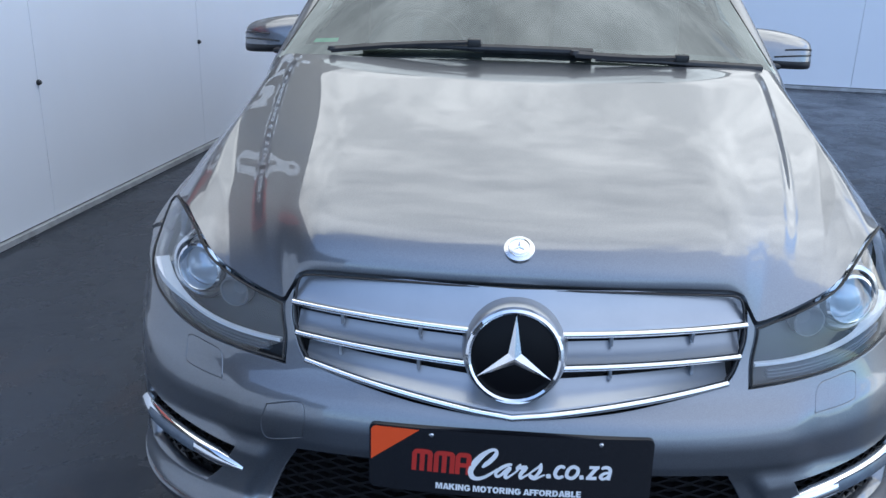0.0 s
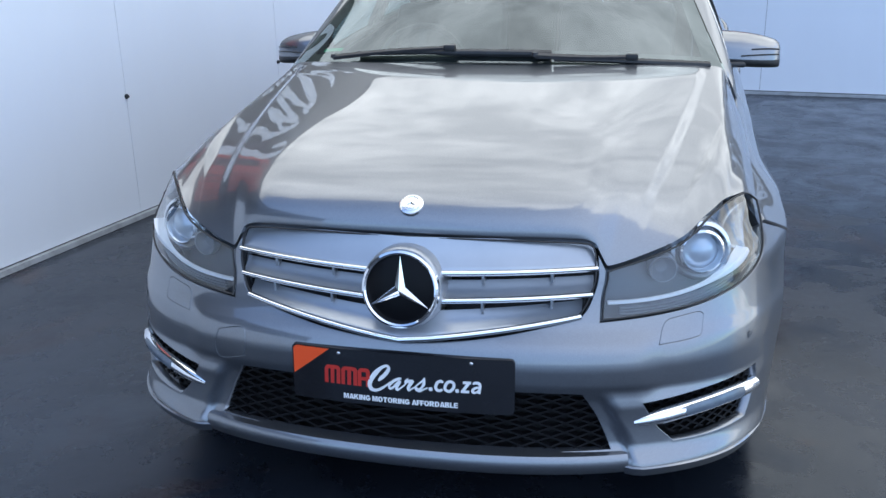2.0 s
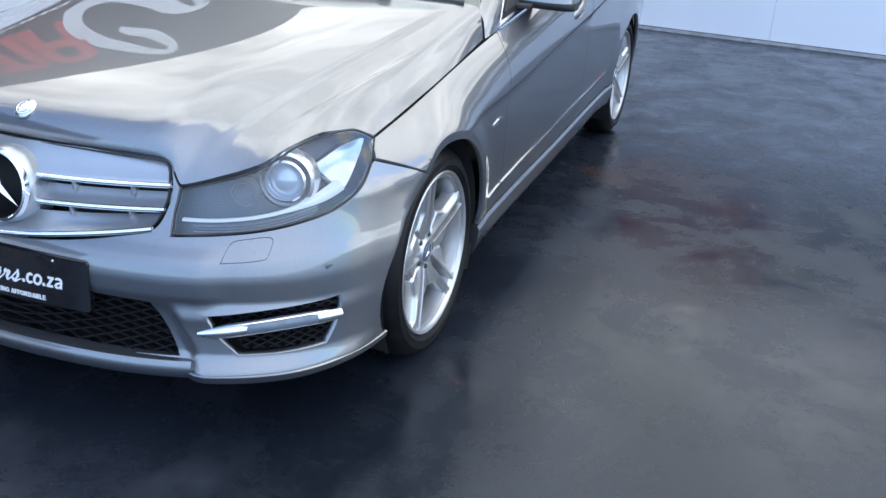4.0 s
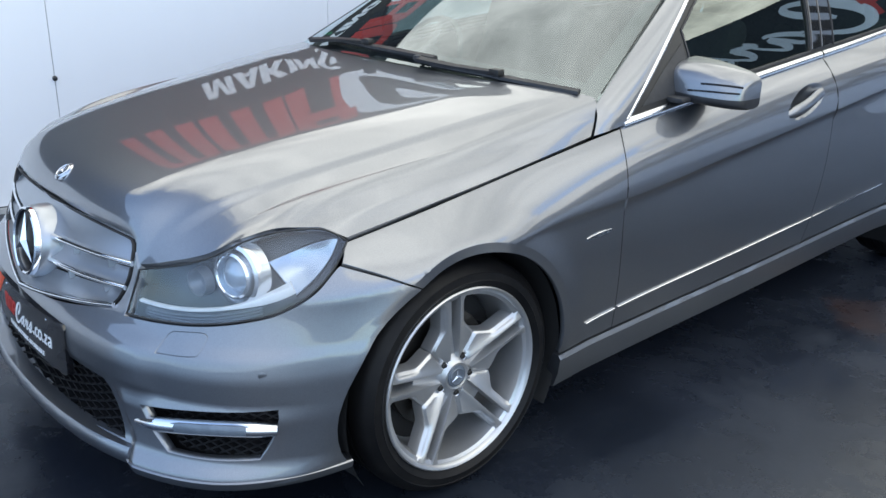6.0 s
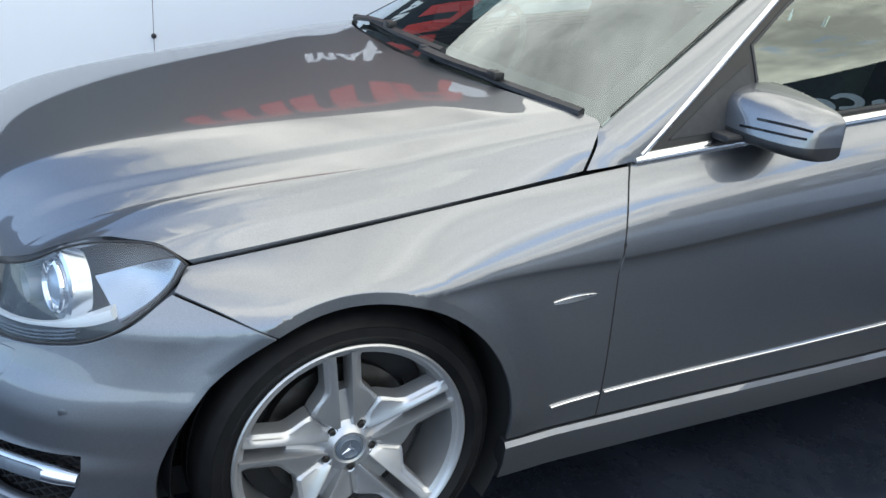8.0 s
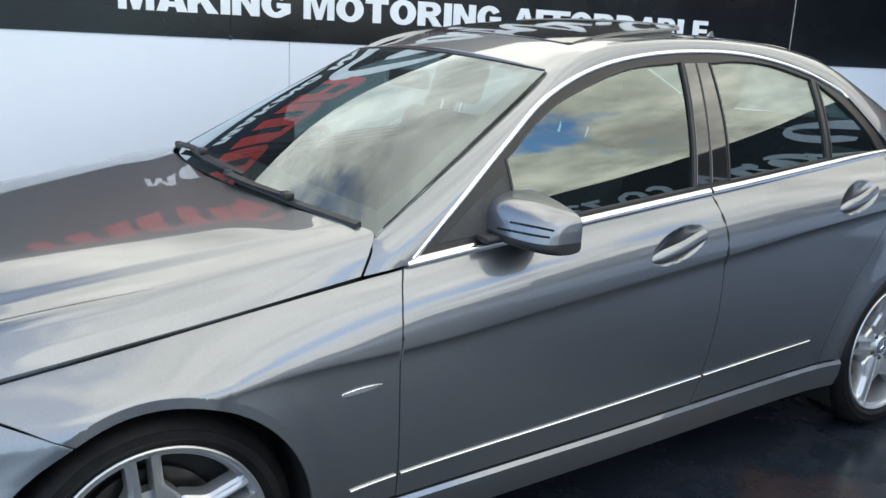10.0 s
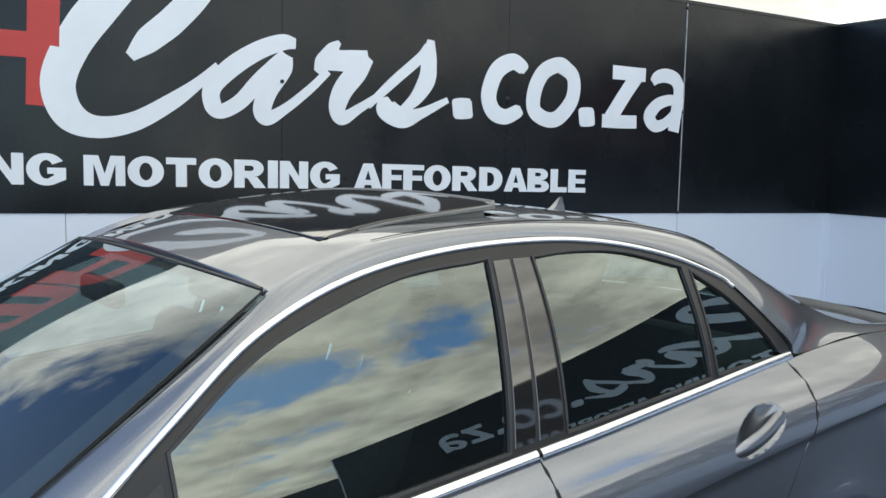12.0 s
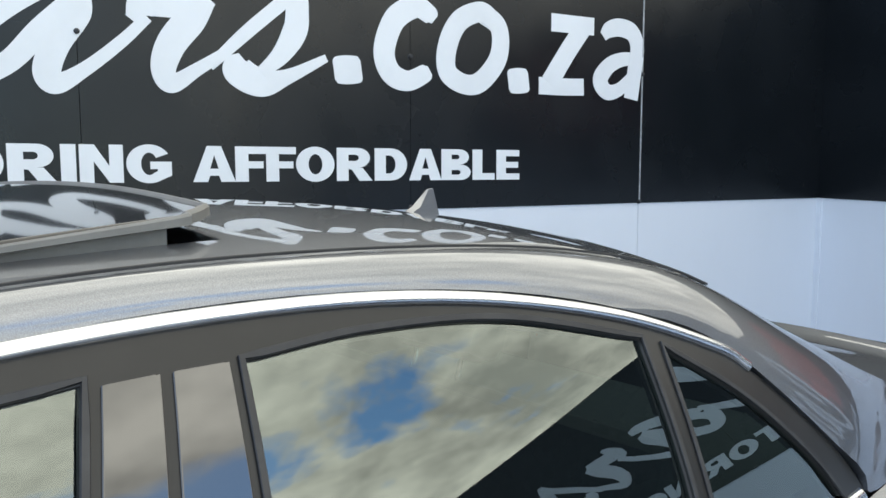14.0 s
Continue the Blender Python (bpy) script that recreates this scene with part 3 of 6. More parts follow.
def capital(c):
    """Width and pieces of one heavy sans-serif capital, one unit high."""
    stem = rect(0, 0, STEM, 1)
    if c == "I":
        return STEM, [stem]
    if c == "L":
        return 0.62, [stem, rect(STEM, 0, 0.62, 0.22)]
    if c == "E":
        return 0.67, [stem, rect(STEM, 0, 0.67, 0.21), rect(STEM, 0.40, 0.63, 0.60), rect(STEM, 0.79, 0.66, 1)]
    if c == "F":
        return 0.64, [stem, rect(STEM, 0.38, 0.58, 0.58), rect(STEM, 0.79, 0.64, 1)]
    if c == "T":
        return 0.74, [rect(0, 0.77, 0.74, 1), rect(0.235, 0, 0.505, 0.77)]
    if c == "M":
        return 0.94, [[(0, 0), (0.22, 0), (0.22, 0.74), (0, 1)], [(0, 1), (0.22, 0.74), (0.38, 0), (0.47, 0), (0.47, 0.40), (0.33, 1)], [(0.47, 0), (0.56, 0), (0.72, 0.74), (0.94, 1), (0.61, 1), (0.47, 0.40)], [(0.72, 0), (0.94, 0), (0.94, 1), (0.72, 0.74)]]
    if c == "N":
        return 0.79, [rect(0, 0, 0.255, 1), [(0.255, 0.56), (0.535, 0), (0.535, 0.44), (0.27, 1), (0.255, 1)], rect(0.535, 0, 0.79, 1)]
    if c == "K":
        return 0.86, [stem, [(STEM, 0.32), (0.355, 0.41), (0.525, 0.60), (0.84, 1), (0.53, 1), (STEM, 0.64)], [(0.355, 0.41), (0.54, 0), (0.86, 0), (0.525, 0.60)]]
    if c == "A":
        half = [[(0, 0), (0.285, 0), (0.33, 0.175), (0.335, 0.37), (0.42, 0.75), (0.42, 1), (0.28, 1)], [(0.33, 0.175), (0.42, 0.175), (0.42, 0.37), (0.335, 0.37)]]
        return 0.84, half + [[(0.84 - x, y) for x, y in reversed(p)] for p in half]
    if c == "O":
        return 0.86, ring_pieces(0.43, 0.5, 0.43, 0.52, 0.155, 0.30, 0, 360, 36)
    if c == "G":
        return 0.86, ring_pieces(0.43, 0.5, 0.43, 0.52, 0.155, 0.30, 32, 305, 30) + [[(0.45, 0.36), (0.59, 0.36), (0.59, 0.30), (0.519, 0.254), (0.677, 0.074), (0.86, 0.18), (0.86, 0.56), (0.45, 0.56)]]
    if c == "D":
        return 0.80, [stem] + bowl_pieces(0.40, 0.5, 0.40, 0.5, 0.36, 0.155, 0.28)
    if c == "B":
        return 0.79, [stem] + bowl_pieces(0.47, 0.75, 0.27, 0.25, 0.42, 0.065, 0.075) + bowl_pieces(0.51, 0.25, 0.28, 0.25, 0.44, 0.075, 0.075)
    return 0.84, [stem] + bowl_pieces(0.49, 0.70, 0.29, 0.30, 0.43, 0.085, 0.095) + [[(STEM, 0.36), (0.35, 0.34), (0.53, 0), (0.84, 0), (0.60, 0.40), (STEM, 0.40)]]  # R


def block_capitals(name, words, left, right, low, high, place, mat, parent, label="", depth=0.002):
    """Heavy sans-serif capitals, fitted between left and right, low and high."""
    bm = bmesh.new()
    x = 0.0
    for c in words:
        if c == " ":
            x += 0.30
            continue
        wide, pieces = capital(c)
        for piece in pieces:
            bm.faces.new([bm.verts.new((x + a, b, 0)) for a, b in piece])
        x += wide + (0.0 if c in "FA" else 0.055)
    bmesh.ops.remove_doubles(bm, verts=bm.verts[:], dist=1e-4)
    return raised_print(name, bm, left, right, low, high, place, mat, parent, label, depth)


# ---- the yard -------------------------------------------------------------------
YARD = pose(-1.3725, 7.501, 0, 0, 0, -7.97)  # the inner corner of the two white walls
EAST = 9.00                               # length of the end wall
SLOPE = 0.0135                            # the banner falls a little towards the corner
TOP = 2.555


def yard(x, y, z):
    return YARD @ Vector((x, y, z))


def along(y):
    """Distance along the side wall for a station of the car."""
    return (y - 7.501) / 0.9903


def tag_structure(ob, label, category):
    return tagged(ob, label, category, kind="structure")


bm = bmesh.new()
bmesh.ops.create_grid(bm, x_segments=24, y_segments=24, size=60)
floor = part("ground", bm, FLOOR, None)
tag_structure(floor, "dark grey painted concrete floor, stained and worn, partly shiny", "floor")


def wall_frame(kind):
    """How a wall's own (along, height, out) lies in the world."""
    if kind == "west":
        return lambda p: yard(p[2], p[0], p[1] + SLOPE * -p[0] * (1 if p[1] > 1.0 else 0))
    if kind == "north":
        return lambda p: yard(p[0], -p[2], p[1])
    return lambda p: yard(EAST + p[0], 2.6 - p[2], p[1])  # set back behind the free end of the end wall


def slab(put, a0, a1, z0, z1, o0, o1):
    bm = bmesh.new()
    vs = [bm.verts.new(put((a, z, o))) for o in (o0, o1) for z in (z0, z1) for a in (a0, a1)]
    for q in ((0, 1, 3, 2), (4, 6, 7, 5), (0, 4, 5, 1), (2, 3, 7, 6), (0, 2, 6, 4), (1, 5, 7, 3)):
        bm.faces.new([vs[i] for i in q])
    return bm


def build_wall(name, kind, a0, a1, low_joints, high_joints, label, low_mat=None):
    put = wall_frame(kind)
    core = part(name, slab(put, a0, a1, 0.0, TOP - 0.02, -0.16, -0.008), PLASTIC, None, smooth=False)
    tag_structure(core, label, "wall")
    lows = [a0] + [j for j in low_joints if a0 < j < a1] + [a1]
    for p, q in zip(lows, lows[1:]):
        part("wall_panel", slab(put, p + 0.0015, q - 0.0015, 0.036, 1.230, -0.006, 0.004), low_mat or PANEL, core, smooth=False)
    highs = [a0] + [j for j in high_joints if a0 < j < a1] + [a1]
    for p, q in zip(highs, highs[1:]):
        part("banner_panel", slab(put, p + 0.0012, q - 0.0012, 1.224, TOP, -0.006, 0.009), VINYL, core, smooth=False)
    part("base_rail", slab(put, a0, a1, 0.002, 0.028, -0.006, 0.022), CONCRETE, core, smooth=False)
    part("top_cap", slab(put, a0, a1, TOP, TOP + 0.02, -0.05, 0.014), PLASTIC, core, smooth=False)
    for j in low_joints[::1]:
        if a0 < j < a1 and j < -1.6:
            bolt(core, put, j, 0.652)
    for j in high_joints:
        if a0 < j < a1:
            bolt(core, put, j, 1.872 if kind == "west" else 1.87)
            bolt(core, put, j, TOP - 0.03)
            bolt(core, put, j, 1.232)
    return core, put


def bolt(parent, put, a, z):
    c = Vector(put((a, z, 0.004)))
    n = (Vector(put((a, z, 0.014))) - c).normalized()
    bm = bmesh.new()
    lathe(bm, [(0.0, 0.017), (0.007, 0.016), (0.010, 0.012), (0.010, 0.006), (0.013, 0.005), (0.013, 0.0)], "z", 10)
    bmesh.ops.transform(bm, matrix=Matrix.Translation(c) @ n.to_track_quat("Z", "Y").to_matrix().to_4x4(), verts=bm.verts)
    part("bolt", bm, PLASTIC, parent)


W_LOW = [along(y) for y in (-5.07, -3.58, -2.09, -0.60, 0.89, 2.38, 3.87, 6.03)]
W_HIGH = [along(y) for y in (-4.56, -3.24, -1.92, -0.59, 0.73, 2.06, 3.37, 4.69, 6.03)]
west, west_put = build_wall("wall_west", "west", -13.0, 0.0, W_LOW, W_HIGH, "white panelled wall with a black banner along its upper half")
north, north_put = build_wall("wall_north", "north", 0.0, EAST, [1.44, 2.93, 4.42, 5.91, 7.40], [1.35, 2.7, 4.05, 5.4, 6.75, 8.1], "white panelled end wall with a black banner along its upper half")


build_wall("wall_back", "back", 0.0, 9.0, [1.5, 3.0, 4.5, 6.0, 7.5], [1.35, 2.7, 4.05, 5.4, 6.75], "white panelled wall with a black banner, set back")
part("wall_end", slab(north_put, EAST + 0.001, EAST + 0.03, 0.0, TOP, -2.6, 0.008), PANEL, north, smooth=False)
part("joint_bead", slab(west_put, along(6.03) - 0.004, along(6.03) + 0.004, 1.226, TOP - 0.002, 0.009, 0.012), CONCRETE, west, smooth=False)
part("corner_bead", slab(north_put, 0.004, 0.038, 0.055, 1.222, 0.004, 0.016), PANEL, north, smooth=False)


def ribbon_shape(mid, widths, n=10):
    """A flat brush stroke: a smooth line with a smooth width, as a closed outline."""
    m = spl(mid, n)
    w = curve([(i, v) for i, v in enumerate(widths)])
    left, right = [], []
    for i, p in enumerate(m):
        a, b = m[max(0, i - 1)], m[min(len(m) - 1, i + 1)]
        t = (b - a) / (np.linalg.norm(b - a) + 1e-9)
        k = w(i / (len(m) - 1) * (len(widths) - 1)) / 2
        left.append(p + np.array([-t[1], t[0]]) * k)
        right.append(p - np.array([-t[1], t[0]]) * k)
    return left, right


def stroke(name, mid, widths, place, mat, parent, h=0.002):
    l, r = ribbon_shape(mid, widths)
    bm = bmesh.new()
    rows = [[bm.verts.new(place((*p, z))) for p in (a, b) for z in (0, h * (1 + 0.7 * i / len(l)))] for i, (a, b) in enumerate(zip(l, r))]
    for a, b in zip(rows, rows[1:]):
        bm.faces.new((a[1], b[1], b[3], a[3]))
        bm.faces.new((a[0], b[0], b[1], a[1]))
        bm.faces.new((a[2], a[3], b[3], b[2]))
    bm.faces.new(rows[0])
    bm.faces.new(rows[-1])
    return part(name, bm, mat, parent, smooth=False)


def sign(put, run, parent, first=0.0, last=9.0):
    """The banner's printing: run(u) turns a station of the print into a distance along the wall."""
    def place(p):
        return put((run(p[0]), p[1], 0.009 + p[2]))

    for words, a, b in (("MAKING", 1.575, 2.455), ("MOTORING", 2.527, 3.748), ("AFFORDABLE", 3.826, 5.338)):
        if a < first or b > last:
            continue
        block_capitals("slogan_word", words, a, b, 1.346, 1.487, place, LETTER, parent)
    trade_mark("mark", place, parent, 0.002, first, last)


def m_shape(name, base, step, place, parent, h):
    """Three upright bars under one rounded bar."""
    for i in range(3):
        u = base + step * i
        stroke(name, [(u, 1.69), (u + 0.008, 1.9), (u + 0.018, 2.19)], [0.128, 0.128, 0.128], place, RED, parent, h)
    stroke(name, [(base - 0.03, 2.12), (base + 0.03, 2.205), (base + 0.10, 2.225), (base + 0.25, 2.228), (base + 2 * step - 0.05, 2.225), (base + 2 * step + 0.02, 2.205), (base + 2 * step + 0.065, 2.12)],
           [0.04, 0.10, 0.12, 0.12, 0.12, 0.10, 0.04], place, RED, parent, h * 1.15)


def trade_mark(name, place, parent, h, first=0.0, last=9.0):
    """The banner's mark as brush shapes in its colours."""
    def brush(kind, mid, widths, lift=1.0):
        if min(p[0] for p in mid) > first and max(p[0] for p in mid) < last:
            stroke(name + kind, [(u - 0.015 - 0.025 * ramp(4.6, 4.2, u), v) for u, v in mid], widths, place, LETTER, parent, h * lift)

    brush("_sweep", [(2.77, 1.93), (2.86, 2.02), (2.96, 2.11), (3.08, 2.25), (3.13, 2.37), (3.07, 2.44), (2.94, 2.40), (2.78, 2.28), (2.62, 2.10), (2.52, 1.94), (2.47, 1.79), (2.51, 1.66), (2.62, 1.61), (2.78, 1.64), (2.95, 1.74), (3.08, 1.84), (3.17, 1.92)],
          [0.05, 0.115, 0.123, 0.12, 0.10, 0.08, 0.09, 0.13, 0.16, 0.148, 0.143, 0.135, 0.10, 0.087, 0.075, 0.052, 0.045])
    brush("_bowl", [(3.55, 2.06), (3.48, 2.06), (3.36, 2.01), (3.23, 1.92), (3.14, 1.82), (3.14, 1.74), (3.18, 1.71), (3.27, 1.76), (3.37, 1.87), (3.50, 2.0)],
          [0.05, 0.078, 0.087, 0.092, 0.083, 0.083, 0.069, 0.072, 0.078, 0.07], 1.1)
    brush("_wave", [(3.51, 2.0), (3.48, 1.93), (3.41, 1.82), (3.38, 1.73), (3.41, 1.69), (3.51, 1.75), (3.63, 1.85), (3.72, 1.94)], [0.053, 0.096, 0.091, 0.091, 0.07, 0.048, 0.043, 0.038], 1.2)
    brush("_shoulder", [(3.66, 1.93), (3.71, 1.99), (3.82, 2.0), (3.94, 2.02)], [0.038, 0.101, 0.106, 0.085], 1.3)
    brush("_tip", [(3.69, 1.99), (3.74, 2.05), (3.78, 2.09)], [0.075, 0.065, 0.024], 1.4)
    brush("_wave", [(3.94, 2.03), (3.87, 1.94), (3.80, 1.85), (3.77, 1.76), (3.80, 1.71), (3.90, 1.77), (4.01, 1.84)], [0.07, 0.11, 0.105, 0.09, 0.07, 0.047, 0.039], 1.5)
    brush("_rise", [(3.94, 1.78), (4.09, 1.92), (4.24, 2.05), (4.29, 2.11)], [0.036, 0.052, 0.055, 0.062], 1.6)
    brush("_fall", [(4.30, 2.15), (4.29, 2.03), (4.28, 1.94), (4.22, 1.84), (4.14, 1.77)], [0.042, 0.094, 0.099, 0.073, 0.042], 1.7)
    brush("_foot", [(4.03, 1.83), (4.05, 1.77), (4.14, 1.73), (4.25, 1.76), (4.40, 1.84)], [0.045, 0.12, 0.109, 0.057, 0.031], 1.8)
    for u in (4.485, 5.34):
        brush("_dot", [(u - 0.055, 1.795), (u - 0.04, 1.797), (u, 1.80), (u + 0.045, 1.803), (u + 0.06, 1.805)], [0.075, 0.108, 0.116, 0.108, 0.075])
    brush("_hook", [(4.895, 2.035), (4.87, 2.055), (4.80, 2.08), (4.70, 2.02), (4.65, 1.89), (4.68, 1.80), (4.76, 1.77), (4.845, 1.805), (4.87, 1.82)], [0.045, 0.082, 0.092, 0.099, 0.099, 0.097, 0.086, 0.077, 0.042])
    brush("_ring", [(5.13, 2.09), (5.23, 2.03), (5.23, 1.90), (5.14, 1.79), (5.05, 1.77), (4.96, 1.82), (4.96, 1.93), (5.02, 2.04), (5.13, 2.09), (5.20, 2.06)], [0.088, 0.092, 0.094, 0.092, 0.088, 0.094, 0.096, 0.092, 0.088, 0.086])
    brush("_bar", [(5.53, 2.08), (5.66, 2.08), (5.79, 2.08)], [0.083, 0.083, 0.083])
    brush("_slant", [(5.722, 2.07), (5.625, 1.945), (5.522, 1.80)], [0.098, 0.096, 0.098], 1.2)
    brush("_bar", [(5.46, 1.785), (5.60, 1.785), (5.73, 1.79)], [0.08, 0.08, 0.08], 1.4)
    brush("_stem", [(5.85, 2.04), (5.89, 2.075), (5.96, 2.09), (6.04, 2.07), (6.075, 2.0), (6.06, 1.88), (6.04, 1.745)], [0.05, 0.08, 0.088, 0.09, 0.09, 0.092, 0.090])
    brush("_bowl", [(6.06, 1.945), (5.97, 1.935), (5.89, 1.90), (5.835, 1.83), (5.88, 1.775), (5.96, 1.79), (6.05, 1.86)], [0.062, 0.070, 0.080, 0.092, 0.080, 0.066, 0.06], 1.3)
    if first:
        return
    m_shape(name + "_block", 0.92, 0.21, place, parent, h)
    m_shape(name + "_block", 1.505, 0.212, place, parent, h)
    for u in (2.075, 2.365):
        stroke(name + "_block", [(u, 1.69), (u + 0.008, 1.9), (u + 0.018, 2.19)], [0.128, 0.128, 0.128], place, RED, parent, h)
    stroke(name + "_block", [(2.045, 2.12), (2.105, 2.205), (2.17, 2.225), (2.32, 2.225), (2.385, 2.205), (2.43, 2.12)], [0.04, 0.10, 0.12, 0.12, 0.10, 0.04], place, RED, parent, h * 1.15)
    stroke(name + "_block", [(2.09, 1.945), (2.24, 1.945), (2.37, 1.945)], [0.11, 0.11, 0.11], place, RED, parent, h * 1.3)


sign(west_put, lambda u: along(u - 0.07), west)


def north_print(p):
    return north_put((0.655 + 1.088 * p[0], p[1] - 0.007, p[2]))


sign(north_print, lambda u: u, north)

# ---- the car ----------------------------------------------------------------------
car = new("car")
car.location = (0.02, 0, 0)
tagged(car, "grey metallic four-door saloon parked beside a white wall", "car")


def flank(s, lift=0.0):
    return lambda y, z: (s * (side_x(y, z) + lift), y, z)


def house(s):
    return lambda y, z: (s * glass_x(y, z), y, z)


def nose_uv(u, v):
    return nose(u / 0.95, v)


def nz(pts):
    return [(a * 0.95, z) for a, z in pts]


def mirrored(pts):
    return [(-a, z) for a, z in reversed(pts)]


# front bumper -----------------------------------------------------------------------
light_low = nz([(0.272, 0.655), (0.262, 0.60), (0.262, 0.548)])
light_bottom = nz([(0.262, 0.548), (0.36, 0.556), (0.46, 0.566), (0.56, 0.582), (0.65, 0.604), (0.73, 0.648), (0.785, 0.695), (0.812, 0.742)])
light_top = nz([(0.812, 0.742), (0.765, 0.766), (0.715, 0.774), (0.63, 0.768), (0.55, 0.748), (0.46, 0.708), (0.37, 0.682), (0.30, 0.664), (0.272, 0.655)])
grille_top = nz([(0.0, 0.722), (0.12, 0.722), (0.235, 0.717), (0.258, 0.708), (0.262, 0.690)])
grille_side = nz([(0.262, 0.690), (0.252, 0.63), (0.238, 0.580), (0.222, 0.554)])
grille_low = nz([(0.222, 0.554), (0.15, 0.534), (0.08, 0.516), (0.0, 0.500)])


def arch_edge(a_from, a_to, n=16):
    """The front wheel arch's edge, forward of the hub, in the nose's own terms."""
    out = []
    for i in range(n + 1):
        a = radians(a_from + (a_to - a_from) * i / n)
        y, z = AXLE_F + ARCH * math.cos(a), HUB_Z + ARCH * math.sin(a)
        out.append((0.95 * (1 + (y - nose_y(z) - NOSE_D) / 1.02), z))
    return out


def fold(a, z):
    """How far the bumper's side pieces and its snout stand proud."""
    a = abs(a)
    line = 0.258 + (0.388 - z) * 0.42
    side = 0.016 * ramp(line, line + 0.030, a) * ramp(0.405, 0.36, z) * ramp(0.90, 0.55, a)
    return side + 0.011 * ramp(0.405, 0.335, a) * ramp(0.545, 0.49, z) * ramp(0.365, 0.42, z)


def nose_wrap(u, v):
    """The nose, carried on along the flank past its end."""
    x, y, z = nose_plain(u, v)
    return (x, y - fold(u / 0.95, v), z)


def nose_plain(u, v):
    a = u / 0.95
    if abs(a) <= 0.93:
        x, y, z = nose(a, v)
        if abs(a) > 0.75:
            k = ramp(0.75, 0.93, abs(a))
            yy = 1.02 * (abs(a) - 1) + nose_y(v) + NOSE_D
            yl = y * (1 - k) + yy * k
            x = math.copysign(abs(x) * (1 - k) + side_x(yl, v) * k, a)
            y = yl
        return (x, y, z)
    y = 1.02 * (abs(a) - 1) + nose_y(v) + NOSE_D
    return (math.copysign(side_x(y, v), a), y, v)


seam_low = arch_edge(118.5, 118.5, 1)[0]
right_half = []
right_half += spl(grille_low[::-1], 6)[:-1]
right_half += spl(grille_side[::-1], 6)[:-1]
right_half += [(0.262 * 0.95, 0.690), (0.272 * 0.95, 0.655)]
right_half += spl(light_low, 4)[1:-1]
right_half += spl(light_bottom[:-1], 6)[:-1]
right_half += [light_bottom[-2], (0.5 * (light_bottom[-2][0] + seam_low[0]), 0.5 * (light_bottom[-2][1] + seam_low[1]) + 0.002)]
right_half += arch_edge(118.5, 195, 14)
right_half += spl([arch_edge(195, 195, 1)[0], (0.70, 0.214), (0.52, 0.216), (0.345, 0.222)], 6)[1:-1]
right_half += spl([(0.345, 0.222), (0.17, 0.222), (0.0, 0.220)], 6)
outline = right_half[:-1] + mirrored(right_half)[:-1]
intake = loop(nz([(-0.235, 0.385), (-0.222, 0.392), (-0.10, 0.395), (0.10, 0.395), (0.222, 0.392), (0.235, 0.385)]), nz([(0.235, 0.385), (0.26, 0.335), (0.29, 0.259)]),
              nz([(0.29, 0.259), (0.15, 0.254), (0.0, 0.250), (-0.15, 0.254), (-0.29, 0.259)]), nz([(-0.29, 0.259), (-0.26, 0.335), (-0.235, 0.385)]), n=5)


def fog_hole(s):
    q = nz([(0.355, 0.368), (0.50, 0.382), (0.695, 0.392)]), nz([(0.695, 0.392), (0.70, 0.36), (0.68, 0.31), (0.66, 0.276)]), nz([(0.66, 0.276), (0.54, 0.272), (0.43, 0.272)]), nz([(0.43, 0.272), (0.385, 0.315), (0.355, 0.368)])
    pts = [tuple(p) for p in loop(*q, n=5)]
    return pts if s > 0 else mirrored(pts)


def washer_hole(s):
    q = nz([(0.385, 0.500), (0.39, 0.530), (0.40, 0.543), (0.42, 0.547), (0.47, 0.552), (0.488, 0.548), (0.490, 0.54)]), nz([(0.490, 0.54), (0.487, 0.512), (0.475, 0.506), (0.43, 0.502), (0.385, 0.500)])
    pts = [tuple(p) for p in loop(*q, n=3)]
    return pts if s > 0 else mirrored(pts)


def tow_hole():
    q = nz([(0.225, 0.425), (0.222, 0.478), (0.235, 0.492), (0.285, 0.478)]), nz([(0.285, 0.478), (0.295, 0.44), (0.29, 0.412), (0.275, 0.408), (0.225, 0.425)])
    return mirrored([tuple(p) for p in loop(*q, n=4)])


lip_pts = []
for d in (0.012, 0.0245, 0.0275, 0.036, 0.05):
    for t in np.arange(120, 194, 2.0):
        y, z = AXLE_F + (ARCH + d) * math.cos(radians(t)), HUB_Z + (ARCH + d) * math.sin(radians(t))
        lip_pts.append((0.95 * (1 + (y - nose_y(z) - NOSE_D) / 1.02), z))
bumper = panel("front_bumper", nose_wrap, outline, PAINT, car, holes=[intake, fog_hole(1), fog_hole(-1), washer_hole(1), washer_hole(-1), tow_hole()], step=0.015, depth=0.03, extra=lip_pts + [(-u, v) for u, v in lip_pts])
for s in (1, -1):
    panel("washer_cover", nose_wrap, washer_hole(s), PAINT, bumper, step=0.02, offset=0.0, gap=0.0004)
panel("tow_cover", nose_wrap, tow_hole(), PAINT, bumper, step=0.02, offset=0.0, gap=0.0004)

